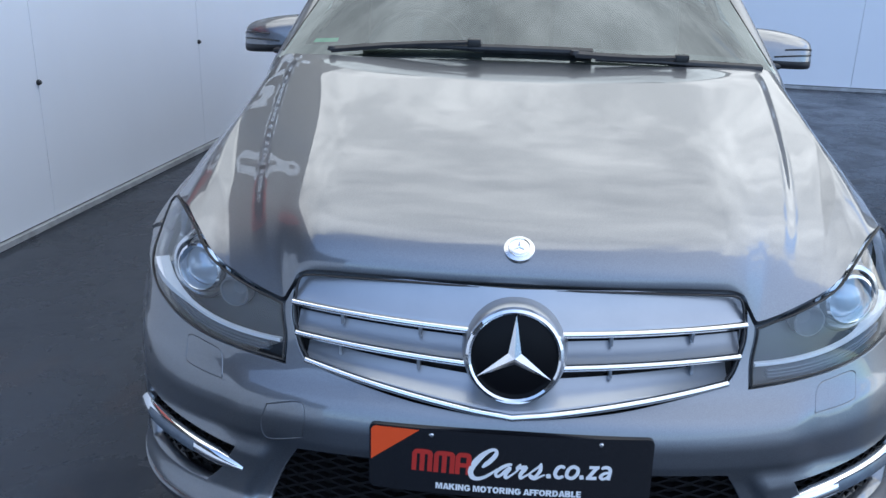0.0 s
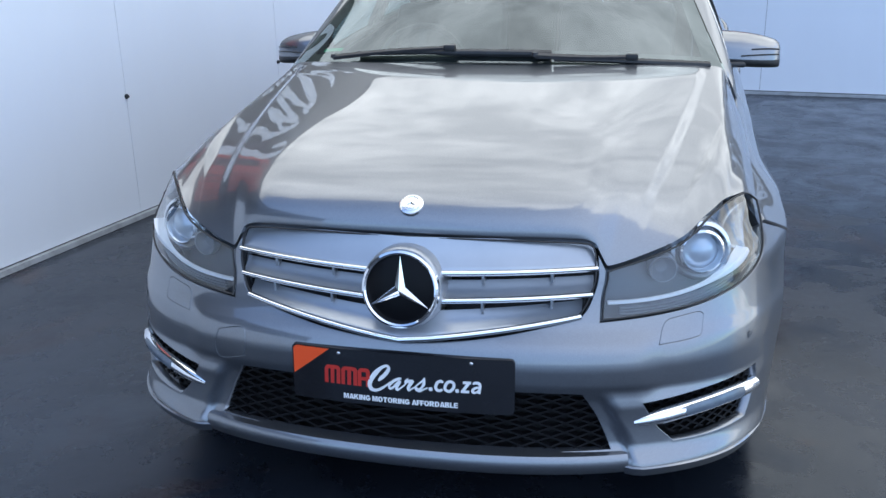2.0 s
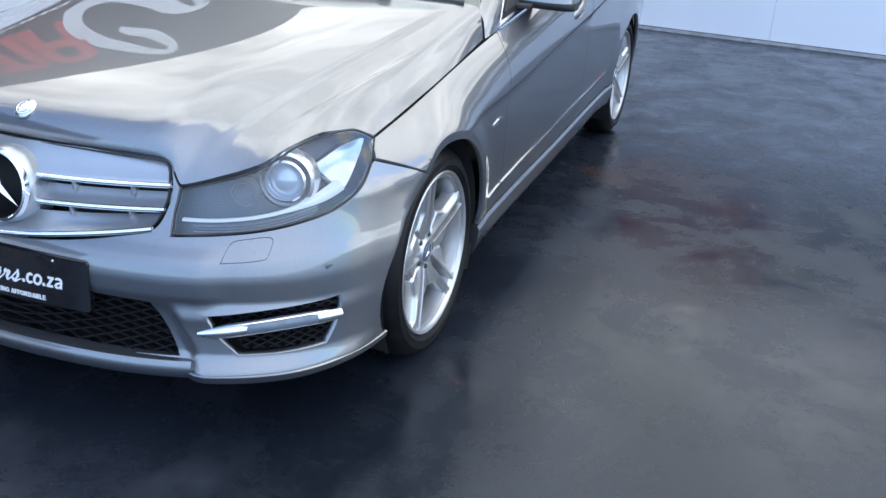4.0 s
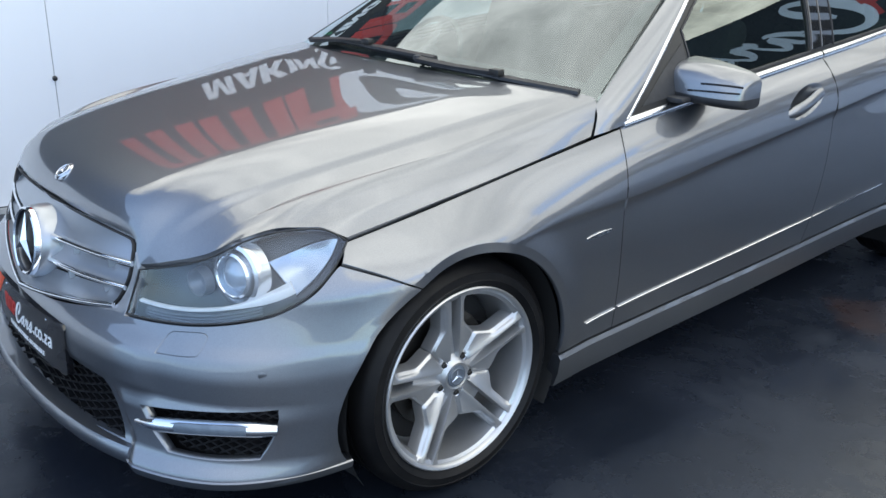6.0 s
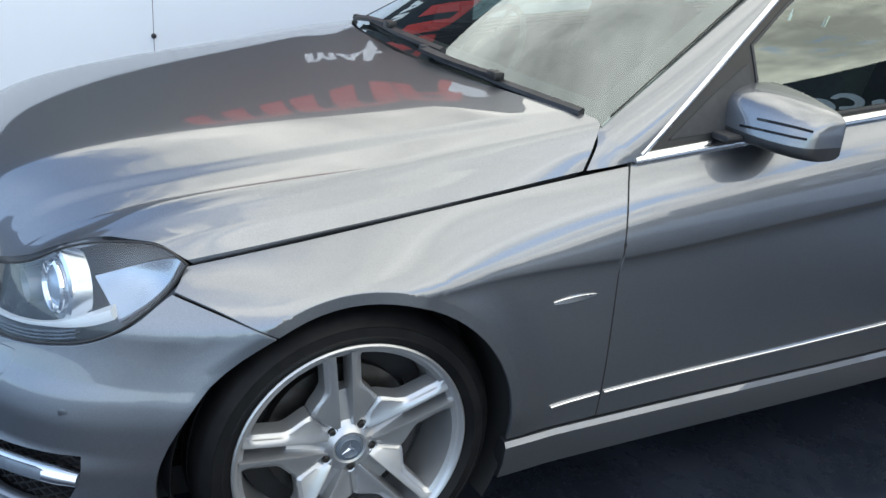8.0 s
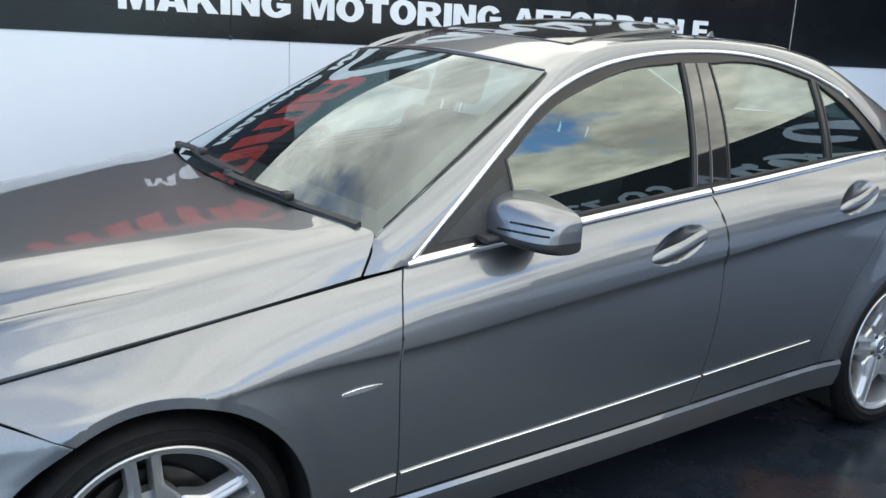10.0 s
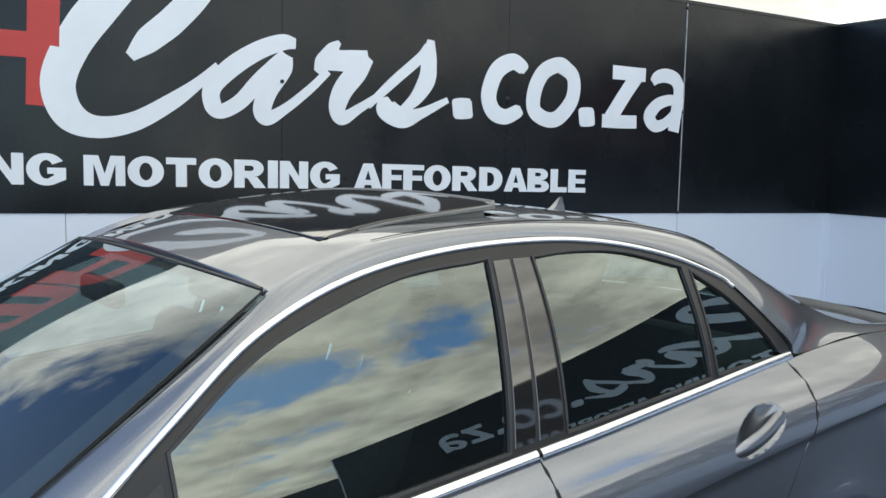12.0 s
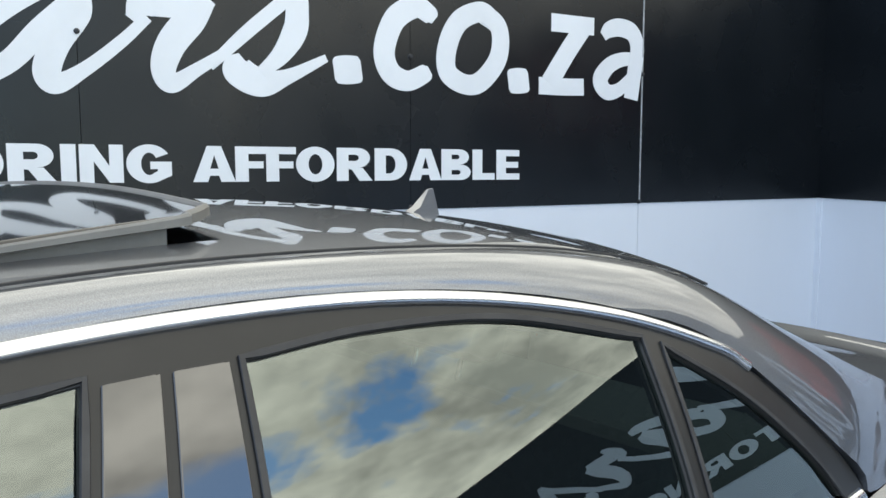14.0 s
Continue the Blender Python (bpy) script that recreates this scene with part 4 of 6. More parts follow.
# splitter edge under the bumper: a middle stretch and the lower edges of the side pieces
lip_profile = [(-0.022, -0.012), (0.010, -0.012), (0.014, -0.006), (0.0175, 0.009), (0.014, 0.012), (-0.022, 0.012)]
mid_profile = [(-0.030, -0.012), (0.008, -0.012), (0.0125, -0.007), (0.0165, 0.010), (0.0145, 0.026), (0.008, 0.034), (-0.030, 0.036)]
for a0, a1, ahead in ((-0.325, 0.325, 0.0), (0.325, 0.86, 1.0), (-0.86, -0.325, 1.0)):
    lip = []
    for a in np.linspace(a0, a1, 31):
        x, y, z = nose_wrap(a * 0.95, 0.232 - 0.004 * math.cos(a * 2)) if ahead else nose(a, 0.232 - 0.004 * math.cos(a * 2))
        lip.append((x * (1 - 0.016 * ramp(0.5, 0.8, abs(a))), y + 0.012 - 0.016 * (1 - ahead) * (1 - abs(a) / 0.325), z - 0.010 - 0.004 * ahead))
    sweep("splitter", lip, [(0, 0, 1)], lip_profile if ahead else mid_profile, PAINT, bumper)
# dark space behind the openings
panel("bumper_core", nose_uv, loop(nz([(-0.80, 0.21), (-0.8, 0.70)]), nz([(-0.8, 0.70), (0, 0.70), (0.8, 0.70)]), nz([(0.8, 0.70), (0.80, 0.21)]), nz([(0.80, 0.21), (0, 0.21), (-0.80, 0.21)]), n=6), INNER, bumper, offset=-0.075, depth=0, step=0.05)


def mesh_grille(name, u0, u1, v0, v1, keep, offset, parent, pitch=0.0225):
    """A honeycomb-like lattice of crossing bars inside an opening."""
    keep = np.array(keep)
    bm = bmesh.new()
    k = 0.5
    for sgn in (1, -1):
        c = u0 - (v1 - v0) / k
        while c < u1 + (v1 - v0) / k:
            line = []
            for i in range(41):
                v = v0 + (v1 - v0) * i / 40
                u = c + sgn * (v - v0) / k if sgn > 0 else c + (v1 - v) / k
                ok = inside(keep, [(u, v)])[0]
                if ok:
                    line.append((u, v))
                if (not ok or i == 40) and len(line) > 1:
                    prev = None
                    for a, b in line:
                        x, y, z = nose_uv(a, b)
                        ring = [bm.verts.new((x + dx, y - offset + dy, z + dz)) for dx, dy, dz in ((0, -0.004, 0.0024), (0, -0.004, -0.0024), (0, 0.012, -0.0024), (0, 0.012, 0.0024))]
                        if prev:
                            for j in range(4):
                                bm.faces.new((prev[j], prev[(j + 1) % 4], ring[(j + 1) % 4], ring[j]))
                        prev = ring
                    line = []
                elif not ok:
                    line = []
            c += pitch / k * 0.98
    return part(name, bm, MESH, parent)


mesh_grille("intake_mesh", -0.30, 0.30, 0.25, 0.395, shrink(intake, -0.006), -0.016, bumper)
for s in (1, -1):
    us = [p[0] for p in fog_hole(s)]
    mesh_grille("fog_mesh", min(us), max(us), 0.27, 0.395, shrink(fog_hole(s), -0.006), -0.028, bumper, 0.019)
    # chrome blade across the side intake
    pts = [Vector(nose(s * a, z)) - Vector((0, 0.012, 0)) for a, z in [(0.335 + 0.365 * i / 24, 0.322 + 0.024 * math.sin(i / 24 * 2.2) + 0.006 * i / 24) for i in range(25)]]
    ups = [Vector((p.x * 0.6, -0.5 + 0.2 * abs(p.x), 0.12)).normalized() for p in pts]
    sweep("fog_blade", pts, ups, [(-0.017, -0.008), (0.017, -0.008), (0.0185, 0.0), (0.015, 0.008), (0.008, 0.013), (0.0, 0.0155), (-0.008, 0.013), (-0.014, 0.007), (-0.018, 0.0)], CHROME, bumper, "bright chrome blade across the side intake", scale=lambda t: 0.42 + 0.58 * min(1, 6 * t) ** 0.7 * (1 - 0.35 * ramp(0.85, 1, t)))
    sweep("daytime_lamp", [p + u * 0.0098 for p, u in zip(pts[4:23], ups[4:23])], ups[4:23], [(-0.0125, -0.004), (0.0125, -0.004), (0.0115, 0.003), (0.0, 0.0068), (-0.0115, 0.003)], LAMPGREY, bumper, "grey lens of the daytime lamp", scale=lambda t: 0.15 + 0.85 * math.sin(math.pi * min(0.5, 2 * t, 2 * (1 - t))))
    bm = bmesh.new()
    lathe(bm, [(0.0, 0.0005), (0.009, 0.0005), (0.010, 0.0)], "y", 14)
    p = Vector(nose(s * 0.66, 0.475))
    n = Vector((p.x, -0.5, 0)).normalized()
    bmesh.ops.transform(bm, matrix=Matrix.Translation(p) @ n.to_track_quat("Y", "Z").to_matrix().to_4x4(), verts=bm.verts)
    part("parking_sensor", bm, PAINT, bumper)

# grille ------------------------------------------------------------------------------
half = spl(grille_top, 5)[:-1] + spl(grille_side, 5)[:-1] + spl(grille_low, 5)
gr_outline = half[:-1] + mirrored(half)[:-1]
grille = panel("grille", nose_uv, gr_outline, PLASTIC, car, offset=-0.062, depth=0, step=0.03, label="silver radiator grille with chrome strips")


def prow(x):
    """How far the grille comes forward towards its middle."""
    return 0.035 * (1 - min(1, abs(x) / 0.42)) ** 1.1


def slat_z(k, a):
    return ((0.662, 0.652), (0.606, 0.592), (0.563, 0.514))[k][1] + (((0.662, 0.652), (0.606, 0.592), (0.563, 0.514))[k][0] - ((0.662, 0.652), (0.606, 0.592), (0.563, 0.514))[k][1]) * abs(a) / 0.23


def slat_point(a, z, inset):
    x, y, z = nose(a, z)
    return Vector((x, y - prow(x) + inset, z))


def louvre(k, a0, a1, name):
    rows = []
    n = 24
    for i in range(n + 1):
        a = a0 + (a1 - a0) * i / n
        z = slat_z(k, a)
        up = 0.056 + 0.014 * (1 - abs(a) / 0.25) if k == 0 else 0.62 * (slat_z(k - 1, a) - slat_z(k, a)) - 0.003
        d = 1.0 if k else 0.9
        rows.append([slat_point(a, z + up, 0.027 * d), slat_point(a, z + up * 0.66, 0.023 * d), slat_point(a, z + up * 0.38, 0.015 * d), slat_point(a, z + up * 0.16, 0.005 * d), slat_point(a, z + 0.003, 0.0), slat_point(a, z - 0.008, 0.002), slat_point(a, z - 0.010, 0.03)])
    bm = bmesh.new()
    vs = [[bm.verts.new(p) for p in r] for r in rows]
    for r, q in zip(vs, vs[1:]):
        for j in range(6):
            bm.faces.new((r[j], r[j + 1], q[j + 1], q[j]))
    ob = part(name, bm, SILVER, grille, sharp=50)
    pts = [slat_point(a0 + (a1 - a0) * i / n, slat_z(k, a0 + (a1 - a0) * i / n) - 0.002, -0.002) for i in range(n + 1)]
    sweep("chrome_strip", pts, [(0, -1, 0.25)], half_round(0.0135, 0.009), CHROME, grille)
    return ob


def span(k):
    return (0.257, 0.244, 0.226)[k]


for k in range(2):
    if k == 0:
        louvre(k, -span(k), span(k), "grille_louvre")
    for s in (1, -1):
        if k:
            louvre(k, s * 0.0002, s * span(k), "grille_louvre")
        for a in (0.075, 0.175):
            bm = bmesh.new()
            p = slat_point(s * a, slat_z(k, a) - 0.016, 0.012)
            block(bm, (p.x - 0.003, p.y - 0.004, p.z - 0.016), (p.x + 0.003, p.y + 0.02, p.z + 0.01), 0.001)
            part("grille_rib", bm, SILVER, grille)
louvre(2, -span(2), span(2), "grille_louvre")
rim_pts = [nose(a / 0.95, z) for a, z in shrink(gr_outline, 0.004)]
sweep("grille_surround", [(x, y + 0.006, z) for x, y, z in rim_pts], [(0, -1, 0.2)], bar(0.0035, 0.010), PLASTIC, grille, closed=True)

# badge: a ring with a three-armed star on a black disc
STAR = Matrix.Translation((0, 0.034, 0.622)) @ Matrix.Rotation(radians(-10), 4, "X")
bm = lathe(bmesh.new(), [(0.0, -0.006), (0.03, -0.0055), (0.06, -0.003), (0.079, 0.002)], "y", 48)
bmesh.ops.transform(bm, matrix=STAR, verts=bm.verts)
badge = part("badge", bm, ENAMEL, car, "black round badge with a chrome ring and three-armed star")
bm = lathe(bmesh.new(), [(0.078, 0.004), (0.079, -0.006), (0.083, -0.009), (0.088, -0.006), (0.090, 0.004), (0.092, 0.05)], "y", 64)
bmesh.ops.transform(bm, matrix=STAR, verts=bm.verts)
part("badge_ring", bm, CHROME, badge)
bm = lathe(bmesh.new(), [(0.089, 0.004), (0.093, 0.010), (0.096, 0.03), (0.100, 0.085)], "y", 64)
bmesh.ops.transform(bm, matrix=STAR, verts=bm.verts)
part("badge_collar", bm, SILVER, badge)


def star_mesh(r, w, d):
    bm = bmesh.new()
    c = bm.verts.new((0, -d, 0))
    tips, dips = [], []
    for i in range(3):
        a = radians(90 + 120 * i)
        tips.append(bm.verts.new((r * math.cos(a), -0.2 * d, r * math.sin(a))))
        b = radians(150 + 120 * i)
        dips.append(bm.verts.new((w * math.cos(b), 0, w * math.sin(b))))
    for i in range(3):
        bm.faces.new((c, tips[i], dips[i]))
        bm.faces.new((c, dips[i], tips[(i + 1) % 3]))
    return bm


bm = star_mesh(0.078, 0.0135, 0.012)
bmesh.ops.transform(bm, matrix=STAR @ Matrix.Translation((0, -0.006, 0)), verts=bm.verts)
part("badge_star", bm, CHROME, badge, smooth=False)

# headlights ----------------------------------------------------------------------------
for s in (1, -1):
    ring = spl(light_bottom, 6)[:-1] + spl(light_top, 6)[:-1] + spl(light_low, 4)[:-1]
    ring = [tuple(p) for p in ring]
    ring = ring if s > 0 else mirrored(ring)
    lamp = panel("headlight", nose_uv, ring, LENS, car, offset=0.0, depth=0.012, step=0.025, label="clear headlight with a round projector lens")
    lamp.visible_shadow = False
    panel("lamp_housing", nose_uv, ring, LAMPBLACK, lamp, offset=-0.068, depth=0, step=0.03)
    sweep("lamp_seal", [Vector(nose_uv(u, v)) - Vector((s * 0.3, -0.6, 0.1)) * 0.004 for u, v in shrink(ring, 0.0035)], [(s * 0.45, -0.8, 0.3)], bar(0.004, 0.005), PLASTIC, lamp, closed=True)
    # bright reflector behind the upper outer part
    refl = [tuple(p) for p in loop(nz([(0.600, 0.700), (0.66, 0.718), (0.72, 0.734), (0.765, 0.742), (0.772, 0.735)]), nz([(0.772, 0.735), (0.745, 0.698), (0.705, 0.662), (0.665, 0.634)]), nz([(0.665, 0.634), (0.640, 0.652), (0.618, 0.675), (0.600, 0.700)]), n=5)]
    refl = refl if s > 0 else mirrored(refl)

    def bowl_at(u, v):
        d = 0.020 + 0.030 * math.sin(min(1.0, max(0.0, (abs(u) / 0.95 - 0.59) / 0.21)) * math.pi) * math.sin(min(1.0, max(0.0, (v - 0.625) / 0.14)) * math.pi)
        x, y, z = nose_uv(u, v)
        return (x - s * d * 0.6, y + d, z)
    panel("reflector", bowl_at, refl, LAMPWHITE, lamp, depth=0.03, step=0.012)
    # daytime strip along the bottom
    pts = [Vector(nose(s * a, z)) for a, z in [(0.285 + 0.385 * i / 20, 0.580 + 0.070 * (i / 20) ** 2.2) for i in range(21)]]
    sweep("light_bar", [p + Vector((-s * 0.014, 0.014, 0)) for p in pts], [(0, 0, 1)], [(-0.016, -0.007), (0.004, -0.007), (0.006, 0.0), (0.004, 0.007), (-0.016, 0.007)], LIGHTBAR, lamp, scale=lambda t: 0.45 + 0.95 * ramp(0.55, 0.95, t))
    for k in range(3):
        sweep("light_rib", [p + Vector((-s * 0.010, 0.014, -0.012 - 0.007 * k)) for p in pts[1:17]], [(0, 0, 1)], bar(0.012, 0.0025), LAMPGREY, lamp)
    # projector
    c = Vector(nose(s * 0.505, 0.668))
    aim = Matrix.Translation(c + Vector((-s * 0.012, 0.045, 0.0))) @ Matrix.Rotation(radians(s * 16), 4, "Z") @ Matrix.Rotation(radians(-4), 4, "X")
    for nm, prof, mat in (("projector_bowl", [(0.078, 0.02), (0.070, -0.012), (0.062, -0.016), (0.056, -0.006), (0.050, 0.02)], SATIN),
                          ("projector_ring", [(0.052, 0.0), (0.052, -0.022), (0.047, -0.026), (0.043, -0.020), (0.042, 0.01)], CHROME),
                          ("projector_lens", [(0.0, -0.030), (0.018, -0.027), (0.032, -0.018), (0.042, -0.004)], BULB)):
        bm = lathe(bmesh.new(), prof, "y", 40)
        bmesh.ops.transform(bm, matrix=aim, verts=bm.verts)
        part(nm, bm, mat, lamp)
    c = Vector(nose(s * 0.385, 0.638))
    bm = lathe(bmesh.new(), [(0.0, 0.02), (0.014, 0.018), (0.026, 0.004), (0.029, -0.006), (0.032, -0.006), (0.034, 0.02)], "y", 28)
    bmesh.ops.transform(bm, matrix=Matrix.Translation(c + Vector((0, 0.05, 0))) @ Matrix.Rotation(radians(s * 12), 4, "Z"), verts=bm.verts)
    part("main_beam_bowl", bm, LAMPDARK, lamp)

# bonnet -----------------------------------------------------------------------------------
fe_a = curve([(0, 0.0), (0.3, 0.135), (0.5, 0.236), (0.56, 0.262), (0.60, 0.268), (0.63, 0.276), (0.70, 0.365), (0.78, 0.456), (0.86, 0.556), (0.92, 0.65), (0.96, 0.725), (1.0, 0.808)])
fe_z = curve([(0, 0.726), (0.3, 0.726), (0.5, 0.722), (0.56, 0.710), (0.60, 0.685), (0.63, 0.662), (0.70, 0.686), (0.78, 0.712), (0.86, 0.754), (0.92, 0.774), (0.96, 0.773), (1.0, 0.746)])
re_x = curve([(0, 0.0), (0.5, 0.44), (0.75, 0.655), (0.86, 0.742), (0.93, 0.770), (1.0, 0.787)])
re_y = curve([(0, 1.19), (0.5, 1.232), (0.75, 1.305), (0.86, 1.352), (0.93, 1.325), (1.0, 1.293)])
re_z = curve([(0, 0.977), (0.5, 0.976), (0.75, 0.968), (0.86, 0.955), (0.93, 0.910), (1.0, 0.861)])


flow_a = curve([(0, 0.0), (0.3, 0.135), (0.5, 0.232), (0.63, 0.306), (0.70, 0.372), (0.78, 0.456), (0.86, 0.556), (0.92, 0.65), (0.96, 0.725), (1.0, 0.808)])
flow_z = curve([(0, 0.726), (0.3, 0.7262), (0.5, 0.7266), (0.63, 0.728), (0.70, 0.731), (0.78, 0.739), (0.86, 0.757), (0.92, 0.7735), (0.96, 0.773), (1.0, 0.746)])


crease_x = curve([(0.25, 0.588), (0.345, 0.617), (0.475, 0.655), (0.58, 0.680), (0.68, 0.699), (0.78, 0.714), (1.0, 0.738)])


def bonnet_point(u, v):
    s, u = (1 if u >= 0 else -1), abs(u)
    a = Vector(nose(flow_a(u), flow_z(u)))
    notch = Vector(nose(fe_a(u), fe_z(u))) - a
    d = Vector((re_x(u), re_y(u), re_z(u)))
    k = ramp(0.46, 0.86, u)
    e = ramp(0.84, 1.0, u)
    steep = Vector((0.0, -0.012, 0.145))
    slope = Vector((0.035, 0.20, 0.085))
    edge = (d - a) * 0.33 + Vector((0.012, 0, 0.0))
    t0 = steep.lerp(slope, k).lerp(edge, e)
    t1 = Vector((0.02 * u, 0.47, 0.077)).lerp((d - a) * 0.33 + Vector((-0.01, 0, 0)), e)
    b, c = a + t0, d - t1
    p = a * (1 - v) ** 3 + b * 3 * v * (1 - v) ** 2 + c * 3 * v * v * (1 - v) + d * v**3
    p += notch * max(0.0, 1 - v / 0.26) ** 2.5
    # raised middle, ending in a soft line towards the windscreen's corners
    line = 0.665 + 0.125 * v
    p.z += 0.0085 * ramp(line + 0.020, line - 0.020, u) * ramp(0.0, 0.22, v) * ramp(1.0, 0.86, v)
    # short pressed crease beside the headlight, fading towards the windscreen
    w = p.x - crease_x(p.y)
    wide = 0.001 + 0.027 * ramp(0.33, 0.47, p.y) * ramp(0.90, 0.47, p.y)
    p.z += 0.42 * wide * min(1.0, max(0.0, w / wide + 0.5)) * ramp(0.11, 0.018, w)
    p.x *= s
    return p


us = sorted(set([round(x, 4) for x in np.linspace(0, 0.5, 16)] + [round(x, 4) for x in np.linspace(0.5, 1, 171)]))
us = [-u for u in reversed(us[1:])] + us
vs_ = [(i / 76) ** 1.6 for i in range(77)]
bm = bmesh.new()
rows = [[bm.verts.new(bonnet_point(u * 0.998, 0.004 + 0.993 * v)) for u in us] for v in vs_]
for r, q in zip(rows, rows[1:]):
    for j in range(len(us) - 1):
        bm.faces.new((r[j], r[j + 1], q[j + 1], q[j]))
rim_v = [rows[0][j] for j in range(len(us))] + [r[-1] for r in rows[1:]] + [rows[-1][j] for j in range(len(us) - 2, -1, -1)] + [r[0] for r in rows[-2:0:-1]]
low = [bm.verts.new(v.co + Vector((-0.010 * (1 if v.co.x > 0 else -1) * (1 if abs(v.co.x) > 0.7 else 0), 0.012 - 0.024 * ramp(0.45, 1.2, v.co.y), -0.014))) for v in rim_v]
for i in range(len(rim_v)):
    j = (i + 1) % len(rim_v)
    bm.faces.new((rim_v[i], rim_v[j], low[j], low[i]))
part("bonnet", bm, PAINT, car, sharp=60)
# small round badge on the bonnet
q = bonnet_point(0, 0.138)
tilt = Matrix.Translation(q + Vector((0, 0, 0.001))) @ Matrix.Rotation(radians(34), 4, "X")
bm = lathe(bmesh.new(), [(0.0, 0.006), (0.014, 0.0055), (0.023, 0.004), (0.0285, 0.001), (0.029, -0.004)], "z", 32)
bmesh.ops.transform(bm, matrix=tilt, verts=bm.verts)
hb = part("bonnet_badge", bm, SATIN, car, "small round silver badge")
bm = star_mesh(0.014, 0.0026, 0.002)
bmesh.ops.transform(bm, matrix=tilt @ Matrix.Translation((0, 0, 0.007)) @ Matrix.Rotation(radians(-90), 4, "X"), verts=bm.verts)
part("badge_star", bm, CHROME, hb, smooth=False)
bm = bmesh.new()
lathe(bm, [(0.019, 0.0052), (0.020, 0.0062), (0.021, 0.0052)], "z", 32)
bmesh.ops.transform(bm, matrix=tilt, verts=bm.verts)
part("badge_ring", bm, CHROME, hb)

# plate ------------------------------------------------------------------------------------
def plate_place(p):
    u, v, w = p
    return (u, 0.010 + 0.22 * u * u - w + 0.05 * (v - 0.345), v)


bm = bmesh.new()
PLATE_W, CORNER = 0.262, 0.011
ends = [PLATE_W - CORNER * (1 - math.sin(radians(15 * k))) for k in range(7)]
cells = [-u for u in reversed(ends)] + [-0.25 + 0.5 * i / 16 for i in range(1, 16)] + ends


def plate_edge(u):
    """How far the plate's corner is rounded off at a station."""
    d = max(0.0, abs(u) - (PLATE_W - CORNER))
    return CORNER - math.sqrt(max(0.0, CORNER * CORNER - d * d))


front = [[bm.verts.new(plate_place((u, z, 0.016))) for z in (0.346 + plate_edge(u), 0.478 - plate_edge(u))] for u in cells]
rear = [[bm.verts.new(plate_place((u, z, 0.0))) for z in (0.344 + plate_edge(u), 0.480 - plate_edge(u))] for u in cells]
for i in range(len(cells) - 1):
    bm.faces.new((front[i][0], front[i + 1][0], front[i + 1][1], front[i][1]))
    bm.faces.new((rear[i][0], rear[i][1], rear[i + 1][1], rear[i + 1][0]))
    bm.faces.new((front[i][1], front[i + 1][1], rear[i + 1][1], rear[i][1]))
    bm.faces.new((front[i][0], rear[i][0], rear[i + 1][0], front[i + 1][0]))
for i in (0, -1):
    bm.faces.new((front[i][0], front[i][1], rear[i][1], rear[i][0]))
plate = part("dealer_plate", bm, GLOSSY, car, "black dealer plate with an orange corner and white print", sharp=30)


def on_plate(p):
    return plate_place((p[0], p[1], 0.0166 + p[2]))


tri = [(-0.2585, 0.466), (-0.2555, 0.472), (-0.249, 0.4745), (-0.168, 0.4745), (-0.2585, 0.405)]
part("plate_corner", prism(tri, 0.0006, on_plate), ORANGE, plate, smooth=False)
block_capitals("plate_slogan", "MAKING MOTORING AFFORDABLE", -0.135, 0.135, 0.357, 0.370, on_plate, LETTER, plate, depth=0.0005)


def plate_mark(u, v):
    return -0.181 + (u - 0.86) * 0.0704, 0.386 + (v - 1.62) * 0.075


def plate_pt(p):
    a, b = plate_mark(p[0], p[1])
    return on_plate((a, b, p[2]))


trade_mark("plate_mark", plate_pt, plate, 0.0005)
for u in (-0.145, 0.165):
    bm = lathe(bmesh.new(), [(0.0, -0.0025), (0.003, -0.002), (0.0045, 0.0)], "y", 12, centre=on_plate((u, 0.466, 0)))
    part("plate_screw", bm, SATIN, plate)

# flanks --------------------------------------------------------------------------------------
top_edge = [(y, waist(y) - 0.0035) for y in np.linspace(1.402, 0.50, 14)]
fender_arch = arc(AXLE_F, HUB_Z, ARCH, 118.5, -3.5, 26)
door_front = [(1.374, 0.292), (1.372, 0.40), (1.364, 0.60), (1.366, 0.74), (1.382, 0.825), (1.405, waist(1.405))]
door_mid = [(2.440, 0.318), (2.468, 0.42), (2.500, 0.62), (2.498, 0.84), (2.478, waist(2.478))]
door_rear = [(3.085, 0.348), (3.110, 0.45), (3.185, 0.61), (3.30, 0.765), (3.395, 0.92), (3.455, waist(3.455))]
rear_arch = arc(AXLE_R, HUB_Z, ARCH, 183, -3, 40)


def sill_edge(a, b, n=8):
    return [(y, sill_z(y)) for y in np.linspace(a, b, n)]


def belt(a, b, n=12):
    return [(y, waist(y)) for y in np.linspace(a, b, n)]


def handle_bowl(cy, cz, k):
    return [(cy + 0.112 * math.cos(a) * k, cz + 0.045 * math.sin(a) * k + 0.24 * 0.112 * math.cos(a) * k) for a in [2 * math.pi * i / 40 for i in range(40)]]


